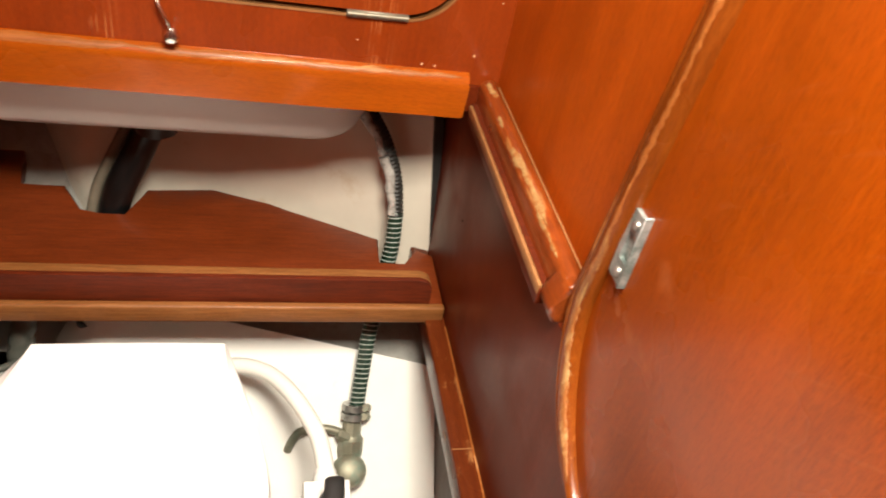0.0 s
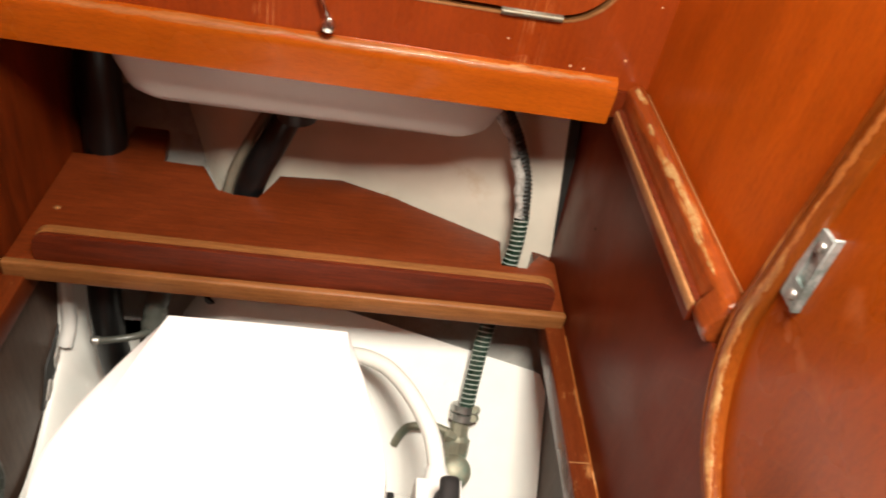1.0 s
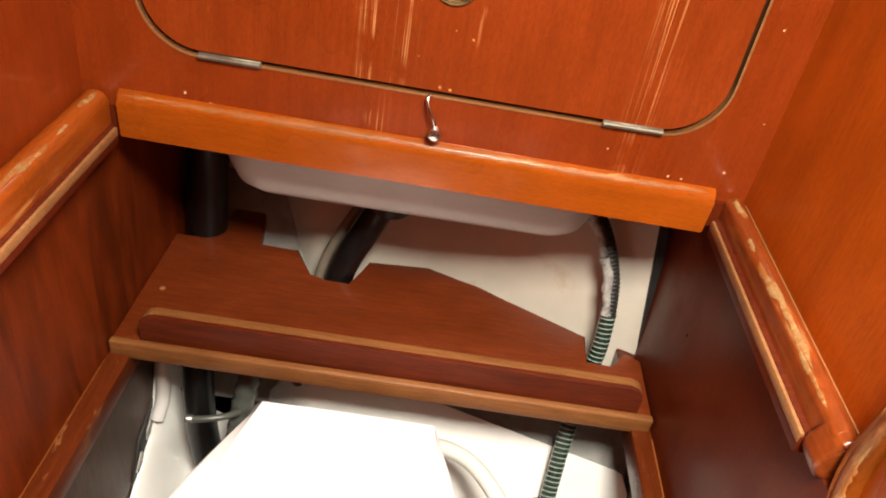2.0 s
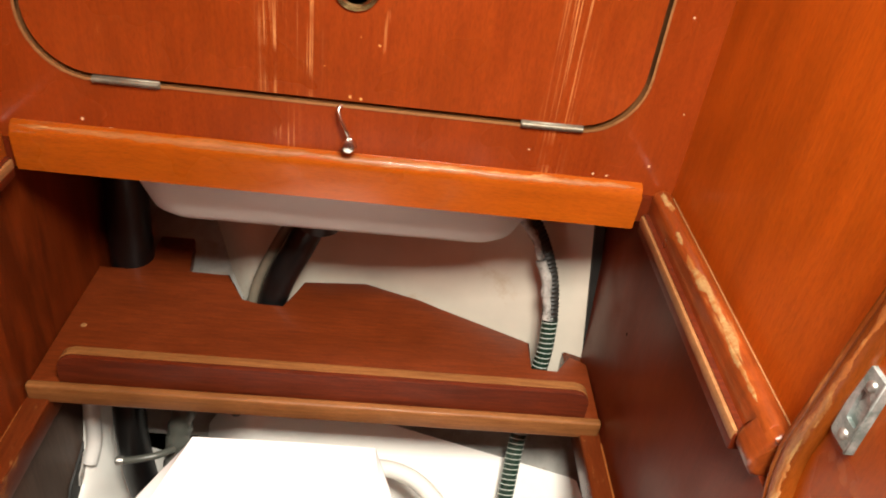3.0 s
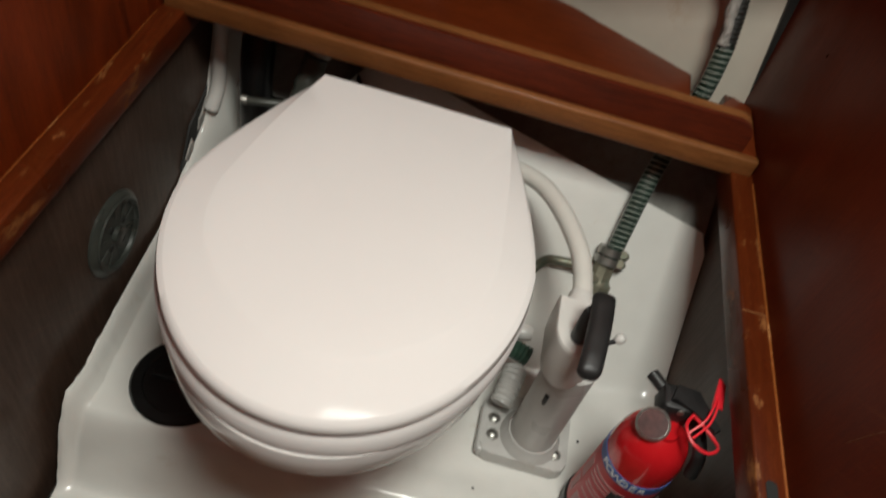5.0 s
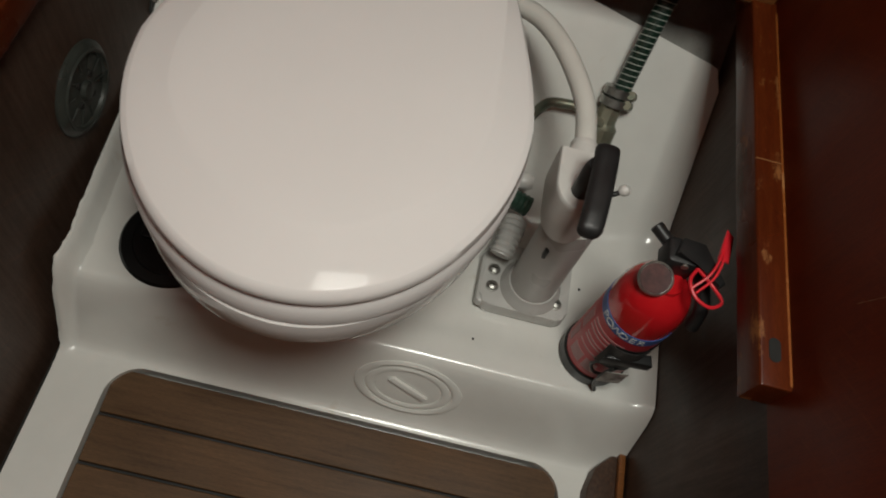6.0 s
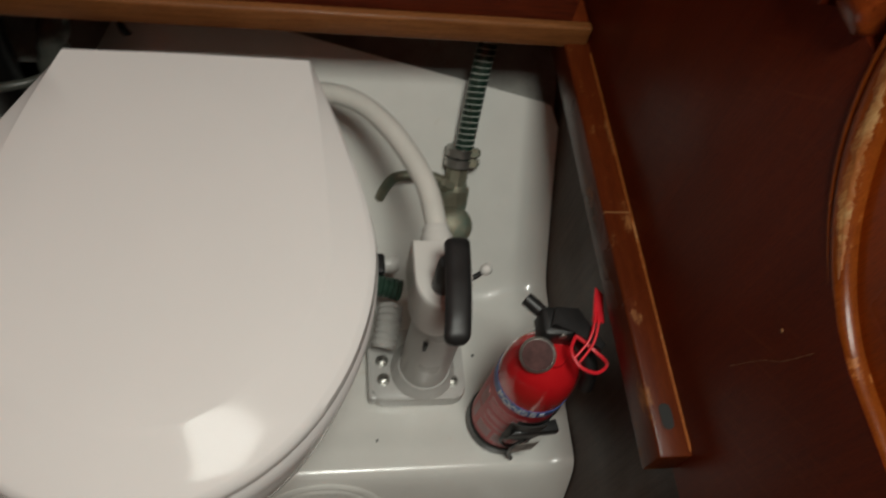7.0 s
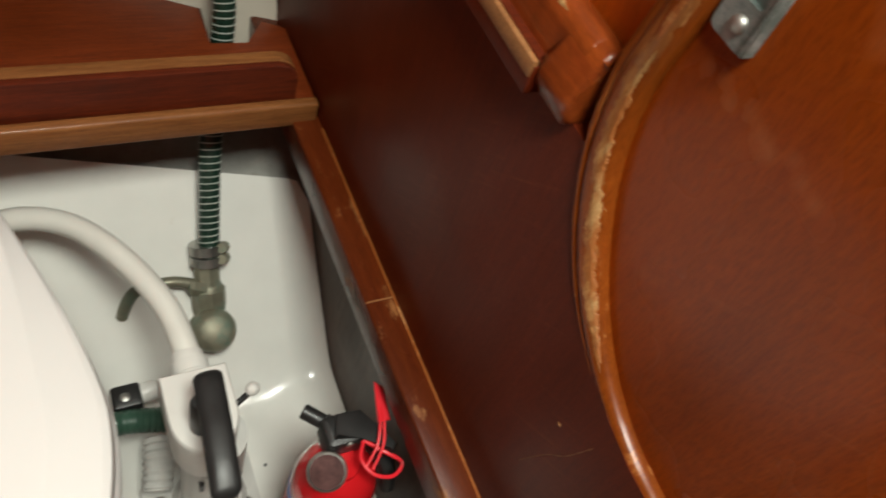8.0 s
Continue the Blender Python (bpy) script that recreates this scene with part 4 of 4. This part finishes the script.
hose_white = thing("discharge_hose", (0.0, 0.65, 0.25), "white flexible hose from the pump head to the bowl", "hose")
part("hose_body", tube([(0.021, 0.612, 0.240), (0.0205, 0.640, 0.246), (0.010, 0.692, 0.255), (-0.023, 0.758, 0.258), (-0.063, 0.806, 0.252), (-0.115, 0.828, 0.238), (-0.170, 0.815, 0.215)], 0.0122, 20), HOSE_WHITE, hose_white)
part("hose_end", spin((0.0206, 0.626, 0.2415), [(0.0118, 0), (0.0150, 0.0005), (0.0152, 0.010), (0.0135, 0.0125), (0.0118, 0.013)], 24, (-0.03, 1.0, 0.10)), PLASTIC_WHITE, hose_white, "white cuff at the pump")

intake = thing("intake_hose", (-0.02, 0.66, 0.05), "short green ribbed hose with a black clip beside the pump", "hose")
part("hose_body", tube([(0.000, 0.646, 0.078), (-0.022, 0.650, 0.082), (-0.048, 0.654, 0.082), (-0.095, 0.660, 0.070)], 0.0135, 18, 0.0015, 0.05, 0.006), HOSE_PALE_GREEN, intake)
part("clip", prism(rounded(-0.050, 0.666, -0.019, 0.694, 0.004, 3), "z", 0.055, 0.092, 0.003), BLACK_PLASTIC, intake, "black square clip")
part("clip_screw", spin((-0.036, 0.678, 0.090), [(0.0055, 0), (0.0055, 0.003), (0.003, 0.0042)], 12), STEEL, intake)
part("nipple", spin((-0.022, 0.684, 0.078), [(0.0105, 0), (0.0115, 0.004), (0.0115, 0.016), (0.009, 0.022)], 20, (1, 0.05, 0.1)), PLASTIC_WHITE, intake, "white plastic nipple")

# ---- fire extinguisher ----
EX, EY = 0.129, 0.490
ext = thing("fire_extinguisher", (EX, EY, 0.0), "small red powder fire extinguisher standing on the white platform", "fire extinguisher")
part("cylinder", spin((EX, EY, 0.0), [(0.036, 0.004), (0.0415, 0.010), (0.0415, 0.184), (0.0409, 0.197), (0.0388, 0.209), (0.0350, 0.220), (0.0290, 0.229), (0.0215, 0.235), (0.016, 0.238), (0.015, 0.242)], 56), RED_PAINT, ext, "red steel cylinder")
part("base_ring", spin((EX, EY, 0.0), [(0.0425, 0.0), (0.0442, 0.002), (0.0442, 0.022), (0.0417, 0.025)], 48), BLACK_PLASTIC, ext, "black base ring")


def wrap(r, a0, a1, z0, z1, n=40):
    """A label that hugs the cylinder between two angles."""
    outer = [(EX + r * math.cos(radians(a0 + (a1 - a0) * i / n)), EY + r * math.sin(radians(a0 + (a1 - a0) * i / n))) for i in range(n + 1)]
    inner = [(EX + (r - 0.0008) * math.cos(radians(a1 - (a1 - a0) * i / n)), EY + (r - 0.0008) * math.sin(radians(a1 - (a1 - a0) * i / n))) for i in range(n + 1)]
    return prism(outer + inner, "z", z0, z1)


band = part("blue_band", wrap(0.0421, 130, 350, 0.156, 0.173), BLUE_BAND, ext, "blue label band")
label = part("label", wrap(0.0420, 130, 350, 0.028, 0.1555), LABEL_PINK, ext, "red printed label")
for k, letter in enumerate("POWDER"):
    curve = bpy.data.curves.new("letter", "FONT")
    curve.body, curve.size, curve.align_x, curve.extrude = letter, 0.0165, "CENTER", 0.0002
    tmp = new("letter", curve)
    bpy.context.view_layer.update()
    mesh = bpy.data.meshes.new_from_object(tmp.evaluated_get(bpy.context.evaluated_depsgraph_get()))
    bpy.data.objects.remove(tmp)
    a = radians(203 + 14.5 * k)
    m = Matrix.Translation((0.0423 * math.cos(a), 0.0423 * math.sin(a), 0.1587)) @ Matrix.Rotation(a + math.pi / 2, 4, "Z") @ Matrix.Rotation(math.pi / 2, 4, "X")
    mesh.transform(m)
    mesh.materials.append(WHITE_PRINT)
    ob = new("letter", mesh)
    ob.parent = band
for k, (a0, a1, z0, z1) in enumerate(((195, 262, 0.136, 0.140), (195, 250, 0.127, 0.130), (195, 258, 0.118, 0.121), (172, 188, 0.090, 0.132), (172, 186, 0.042, 0.080), (198, 226, 0.040, 0.066), (232, 256, 0.040, 0.066), (200, 246, 0.104, 0.107), (200, 240, 0.096, 0.099), (200, 250, 0.080, 0.083))):
    part("print_bar", wrap(0.0424, a0, a1, z0, z1, 10), PALE_PRINT, label)
HX, HY = EX + 0.002, EY + 0.022
valve = part("valve_head", prism([(x + HX, y + HY) for x, y in rounded(-0.016, -0.013, 0.020, 0.018, 0.006, 4)], "z", 0.234, 0.268, 0.005), BLACK_PLASTIC, ext, "black plastic valve head")
GAUGE = (-0.30, -0.40, 0.86)
gauge = part("gauge", spin((EX - 0.0155, EY - 0.001, 0.2405), [(0.014, -0.006), (0.0178, 0.0), (0.0186, 0.008), (0.0178, 0.011), (0.0165, 0.0118), (0.0160, 0.0100), (0.004, 0.0102)], 32, GAUGE), STEEL, ext, "round pressure gauge with a steel rim")
part("dial", spin((EX - 0.0155, EY - 0.001, 0.2405), [(0.0158, 0.0098), (0.0158, 0.0112), (0.001, 0.0114)], 28, GAUGE), plain("gauge_face", (0.16, 0.075, 0.07), 0.45, coat=0.0, spec=0.12, vary=0.6, scale=200), gauge, "glass-covered dial")
part("nozzle", spin((HX + 0.001, HY + 0.008, 0.250), [(0.009, 0.0), (0.009, 0.014), (0.0072, 0.015), (0.0075, 0.036), (0.0062, 0.037), (0.0055, 0.028)], 24, (-0.62, 0.62, 0.05)), BLACK_PLASTIC, ext, "black nozzle")
part("carry_handle", tube([(HX + 0.010, HY + 0.002, 0.244), (HX + 0.030, HY - 0.012, 0.244), (HX + 0.042, HY - 0.034, 0.224), (HX + 0.044, HY - 0.044, 0.196)], 0.0078, 12), BLACK_PLASTIC, ext, "black lower handle")
part("squeeze_lever", prism([(HX + x, HY + y) for x, y in ((-0.010, -0.006), (-0.002, 0.016), (0.022, 0.014), (0.044, -0.026), (0.036, -0.034), (0.014, -0.010))], "z", 0.264, 0.273, 0.003), BLACK_PLASTIC, ext, "black squeeze lever")
part("lever_pivot", spin((HX + 0.004, HY - 0.014, 0.262), [(0.004, 0), (0.004, 0.030)], 12, (0, 1, 0)), STEEL, ext)
ring_pts = [(HX + 0.010 + 0.006, HY - 0.014, 0.266), (HX + 0.010 - 0.002, HY - 0.030, 0.268), (HX + 0.010 + 0.005, HY - 0.046, 0.266), (HX + 0.010 + 0.022, HY - 0.052, 0.263), (HX + 0.010 + 0.034, HY - 0.043, 0.264), (HX + 0.010 + 0.020, HY - 0.030, 0.269), (HX + 0.010 + 0.006, HY - 0.014, 0.267)]
part("safety_ring", tube(ring_pts, 0.0019, 8, 0.003), RED_PLASTIC, ext, "red plastic safety ring")
part("seal_tie", tube([(HX + 0.010, HY - 0.038, 0.268), (HX + 0.024, HY - 0.024, 0.277), (HX + 0.032, HY - 0.006, 0.281), (HX + 0.036, HY + 0.010, 0.278)], 0.0014, 8, 0.003), RED_PLASTIC, ext, "thin red seal tie")
part("seal_tie_strand", tube([(HX + 0.015, HY - 0.042, 0.267), (HX + 0.029, HY - 0.026, 0.276), (HX + 0.036, HY - 0.006, 0.281), (HX + 0.039, HY + 0.010, 0.278)], 0.0014, 8, 0.003), RED_PLASTIC, ext)
part("seal_tag", prism([(HX + x, HY + y) for x, y in ((0.031, -0.004), (0.043, -0.006), (0.048, 0.026), (0.041, 0.034))], "z", 0.276, 0.2795, 0.001, 1), RED_PLASTIC, ext, "red plastic tag")
part("strap", wrap(0.0440, 250, 380, 0.092, 0.140), BLACK_RUBBER, ext, "black rubber retaining strap")
part("strap_clip", wrap(0.0495, 240, 290, 0.090, 0.146, 12), BLACK_PLASTIC, ext, "black plastic clip of the strap")
part("clip_toggle", prism([(EX + x, EY + y) for x, y in ((-0.024, -0.052), (-0.014, -0.044), (0.034, -0.034), (0.036, -0.048))], "z", 0.104, 0.124, 0.003), BLACK_PLASTIC, ext, "black toggle of the clip")
part("paper_tag", prism([(EX + x, EY + y) for x, y in ((-0.006, -0.0535), (0.022, -0.0505), (0.022, -0.0497), (-0.006, -0.0527))], "z", 0.050, 0.086), TAPE, ext, "torn pale paper tag")
part("strap_tail", tube([(EX + 0.002, EY - 0.049, 0.095), (EX - 0.004, EY - 0.050, 0.060), (EX - 0.001, EY - 0.049, 0.028), (EX + 0.006, EY - 0.050, 0.008)], 0.0028, 8), BLACK_RUBBER, ext)
part("strap_loop", tube([(EX - 0.016, EY - 0.046, 0.100), (EX - 0.022, EY - 0.043, 0.075), (EX - 0.012, EY - 0.046, 0.058), (EX - 0.002, EY - 0.049, 0.066)], 0.0022, 8), BLACK_RUBBER, ext)

ext.rotation_euler.x = radians(1.6)
ext.location.y += 0.007

# ---- sea valve and its hose ----
seacock = thing("sea_valve", (0.078, 0.775, 0.09), "tarnished bronze sea valve with lever and clamps on the slope", "valve")
way = Vector((0.035, 0.35, 0.50)).normalized()
part("ball_body", spin((0.074, 0.752, 0.066), [(0.024, -0.010), (0.027, -0.004), (0.027, 0.008), (0.022, 0.013), (0.025, 0.019), (0.027, 0.029), (0.023, 0.040), (0.015, 0.046)], 26, (0, -0.45, 0.75)), BRONZE, seacock)
part("tail", spin((0.077, 0.775, 0.098), [(0.018, -0.020), (0.0205, -0.006), (0.0205, 0.016), (0.017, 0.020), (0.0150, 0.024), (0.0150, 0.050)], 8, way), BRONZE, seacock)
part("lever", tube([(0.066, 0.785, 0.122), (0.040, 0.790, 0.130), (0.018, 0.790, 0.130), (-0.004, 0.790, 0.124), (-0.016, 0.784, 0.108), (-0.022, 0.780, 0.090)], 0.0068, 10), BRONZE, seacock, "green-grey lever")
part("stem", spin((0.072, 0.780, 0.118), [(0.010, 0), (0.010, 0.016), (0.006, 0.020)], 6, (-0.8, 0.1, 0.4)), BRONZE, seacock)
for s in (0.026, 0.040):
    c = Vector((0.079, 0.790, 0.122)) + way * s
    clamp = part("hose_clamp", spin(c, [(0.0165, -0.0055), (0.0195, -0.0055), (0.0195, 0.0055), (0.0165, 0.0055)], 28, way), STEEL, seacock, "rusty steel hose clamp")
    part("clamp_screw", spin(c + Vector((0.018, -0.006, 0.004)), [(0.006, -0.010), (0.0068, 0.0), (0.0068, 0.011), (0.004, 0.014)], 8, (0.3, 0.5, -0.6)), BRONZE, clamp)

sea_hose = thing("spiral_hose", (0.10, 0.90, 0.25), "dark green hose with a pale spiral, rising from the sea valve", "hose")
pts = [(0.082, 0.800, 0.142), (0.090, 0.838, 0.190), (0.102, 0.888, 0.255), (0.122, 0.940, 0.325), (0.131, 0.962, 0.372), (0.134, 0.985, 0.420)]
part("hose_body", tube(pts, 0.0122, 20), HOSE_GREEN, sea_hose)
part("spiral", helix(pts, 0.0123, 0.0008, 0.0078), WIRE, sea_hose, "pale spiral wire")
pts = [(0.1335, 0.983, 0.416), (0.127, 1.004, 0.470), (0.109, 1.022, 0.520), (0.084, 1.035, 0.562), (0.054, 1.045, 0.60)]
part("upper_run", tube(pts, 0.0122, 20, 0.0015, 0.07, 0.0065), HOSE_DARK, sea_hose, "grimy ribbed hose")
rag = [Vector(p) + Vector((-0.0075, -0.0085, 0)) for p in pts]
torn = glide(rag, 0.003)
for a, b, r in ((2, 16, 0.0065), (14, 34, 0.0082), (33, 47, 0.0058), (45, len(torn) - 10, 0.0080)):
    piece = [torn[min(k, len(torn) - 1)] + Vector((0.0015 * math.sin(k * 1.7), -0.001, 0)) for k in range(a, b, 3)]
    part("tape", tube(piece, r, 11, 0.003, 0.05, 0.023), TAPE, sea_hose, "torn whitish tape")

# ---- black hoses and fittings behind ----
drain = thing("drain_hose", (-0.27, 1.03, 0.36), "thick black rubber drain hose below the basin", "hose")
part("hose_body", tube([(-0.212, 1.098, 0.560), (-0.232, 1.092, 0.505), (-0.260, 1.082, 0.440), (-0.286, 1.070, 0.388), (-0.300, 1.060, 0.335), (-0.30, 1.02, 0.27), (-0.28, 0.98, 0.20)], 0.0230, 22), BLACK_RUBBER, drain)
part("sleeve", tube([(-0.262, 1.112, 0.500), (-0.298, 1.100, 0.430), (-0.322, 1.080, 0.380), (-0.334, 1.066, 0.335)], 0.0085, 14), AGED_HOSE, drain, "grey-brown pipe beside the hose")
vent_hose = thing("vent_hose", (-0.53, 1.05, 0.40), "thick black hose in the dark corner below the counter", "hose")
part("hose_body", tube([(-0.532, 1.150, 0.68), (-0.536, 1.142, 0.54), (-0.540, 1.138, 0.46), (-0.542, 1.134, 0.33)], 0.0345, 24), BLACK_RUBBER, vent_hose)
part("hose_lower", tube([(-0.540, 1.125, 0.335), (-0.528, 1.04, 0.310), (-0.50, 0.95, 0.275), (-0.490, 0.905, 0.20), (-0.484, 0.895, 0.12), (-0.470, 0.88, 0.05)], 0.0245, 20), BLACK_RUBBER, vent_hose)
white_pipe = thing("white_pipe", (-0.55, 0.92, 0.15), "thin white plastic pipe beside the wall", "pipe")
part("pipe_body", tube([(-0.552, 0.93, 0.335), (-0.551, 0.925, 0.26), (-0.553, 0.912, 0.165), (-0.558, 0.893, 0.128)], 0.0115, 16), PLASTIC_WHITE, white_pipe)
slot = thing("wall_slot", (-0.57, 0.87, 0.10), "dark ragged slot with torn white filler in the wall", "slot")
part("slot_plate", prism([(0.805, 0.072), (0.822, 0.060), (0.850, 0.066), (0.880, 0.092), (0.915, 0.118), (0.936, 0.150), (0.925, 0.166), (0.900, 0.150), (0.872, 0.138), (0.845, 0.128), (0.826, 0.098)], "x", LOW_L - 0.001, LOW_L + 0.003, 0.001), SEALANT, slot)
for ragged in (((0.818, 0.082), (0.826, 0.072), (0.842, 0.078), (0.850, 0.092), (0.843, 0.104), (0.833, 0.094)), ((0.866, 0.104), (0.880, 0.104), (0.898, 0.122), (0.912, 0.140), (0.900, 0.143), (0.884, 0.126), (0.872, 0.121))):
    part("filler", prism(ragged, "x", LOW_L + 0.001, LOW_L + 0.0055, 0.001, 1), TAPE, slot, "torn white filler")
cock = thing("shutoff_cock", (-0.43, 0.92, 0.14), "grey-green shut-off cock with a bar handle behind the toilet", "valve")
part("cock_body", tube([(-0.420, 0.860, 0.080), (-0.416, 0.862, 0.150), (-0.410, 0.876, 0.215), (-0.402, 0.905, 0.268)], 0.0175, 18, 0.003, 0.05, 0.022), COCK_GREY, cock, "greenish grey clear plastic body")
part("cross_handle", tube([(-0.472, 0.820, 0.230), (-0.450, 0.824, 0.231), (-0.425, 0.834, 0.230), (-0.408, 0.850, 0.226)], 0.0052, 12), COCK_GREY, cock, "grey bar handle")
part("handle_tip", spin((-0.481, 0.8195, 0.2298), [(0.004, 0), (0.0066, 0.002), (0.0066, 0.010), (0.005, 0.012)], 14, (1, 0.1, 0)), STEEL, cock)
part("cock_cap", spin((-0.400, 0.908, 0.268), [(0.016, 0), (0.019, 0.006), (0.017, 0.016), (0.008, 0.022)], 18, (0.1, 0.5, 0.8)), TAPE, cock, "whitish cap")

hose_joint = thing("hose_connector", (-0.30, 0.93, 0.26), "black hose connector with a pale collar behind the toilet", "connector")
part("connector_body", spin((-0.321, 0.955, 0.132), [(0.026, 0), (0.026, 0.05), (0.030, 0.055), (0.030, 0.09)], 22), BLACK_RUBBER, hose_joint)
part("collar", spin((-0.321, 0.955, 0.157), [(0.0262, 0), (0.029, 0.001), (0.029, 0.014), (0.0262, 0.015)], 22), BRONZE, hose_joint)

# ---- round vent on the wall, black cap on the platform, oval cover on the riser ----
vent = thing("drain_vent", (LOW_L, 0.617, 0.125), "round grey translucent plastic vent with holes on the wall", "vent")
part("disc", spin((LOW_L - 0.001, 0.617, 0.125), [(0.060, 0), (0.060, 0.004), (0.056, 0.008), (0.046, 0.010), (0.045, 0.006), (0.012, 0.006), (0.011, 0.012), (0.003, 0.013)], 44, (1, 0, 0)), VENT_GREY, vent)
part("rim", spin((LOW_L, 0.617, 0.125), [(0.0475, 0.0), (0.0475, 0.0105), (0.051, 0.0105), (0.052, 0.0)], 44, (1, 0, 0)), VENT_GREY, vent)
# near-black discs, proud of the face, stand for the unlit holes
for k in range(4):
    a = radians(90 * k + 30)
    part("hole", spin((LOW_L + 0.005, 0.617 + 0.020 * math.cos(a), 0.125 + 0.020 * math.sin(a)), [(0.0042, 0), (0.0042, 0.0022)], 12, (1, 0, 0)), UNLIT_BLACK, vent)
for k in range(10):
    a = radians(36 * k + 12)
    part("spoke", tube([(LOW_L + 0.0060, 0.617 + 0.026 * math.cos(a), 0.125 + 0.026 * math.sin(a)), (LOW_L + 0.0060, 0.617 + 0.045 * math.cos(a), 0.125 + 0.045 * math.sin(a))], 0.0010, 6), VENT_GREY, vent)
cap = thing("deck_cap", (-0.437, 0.505, 0.0), "round black plastic cap set in the white platform beside the bowl", "cap")
part("cap_disc", spin((-0.437, 0.507, -0.006), [(0.066, 0.0), (0.066, 0.006), (0.063, 0.009), (0.050, 0.010), (0.048, 0.008), (0.01, 0.008)], 44), BLACK_RUBBER, cap)
part("cap_grip", box((-0.477, 0.502, 0.0), (-0.397, 0.512, 0.0075), 0.002), BLACK_RUBBER, cap)

cover = thing("inspection_cover", (-0.096, 0.408, -0.055), "oval white inspection cover with a grip bar in the riser", "cover")
RISE = Vector((0, -0.90, 0.42)).normalized()
UP = Vector((0, 0.42, 0.90)).normalized()
SQUASH = Matrix.Translation((-0.096, 0.4095, -0.052)) @ Matrix.Scale(0.64, 4, UP) @ Matrix.Translation((0.096, -0.4095, 0.052))
for name, r0, r1, h0, h1 in (("outer_ring", 0.060, 0.072, -0.004, 0.0035), ("middle_ring", 0.046, 0.057, -0.004, 0.0028), ("disc", 0.0, 0.044, -0.004, 0.0012)):
    bm = spin((-0.096, 0.4095, -0.052), [(r0, h0), (r0, h1 * 0.6), ((r0 + r1) / 2, h1), (r1, h1 * 0.5), (r1 + 0.001, h0)], 48, RISE)
    bmesh.ops.transform(bm, matrix=SQUASH, verts=bm.verts[:])
    part(name, bm, GELCOAT, cover)
bm = box((-0.032, -0.006, -0.003), (0.032, 0.006, 0.005), 0.002)
bmesh.ops.transform(bm, matrix=Matrix.Translation((-0.096, 0.4095, -0.052)) @ Vector((0, 0, 1)).rotation_difference(RISE).to_matrix().to_4x4() @ Matrix.Rotation(radians(-38), 4, "Z"), verts=bm.verts[:])
bmesh.ops.transform(bm, matrix=SQUASH, verts=bm.verts[:])
part("grip_bar", bm, GELCOAT, cover)

for x, y, r in ((0.104, 0.590, 0.0022), (-0.03, 0.478, 0.002)):
    part("speck", spin((x, y, sole_height(x, y) - 0.001), [(r, 0), (r * 0.9, 0.0016), (r * 0.4, 0.002)], 9), SEALANT, sole, "small dark speck")
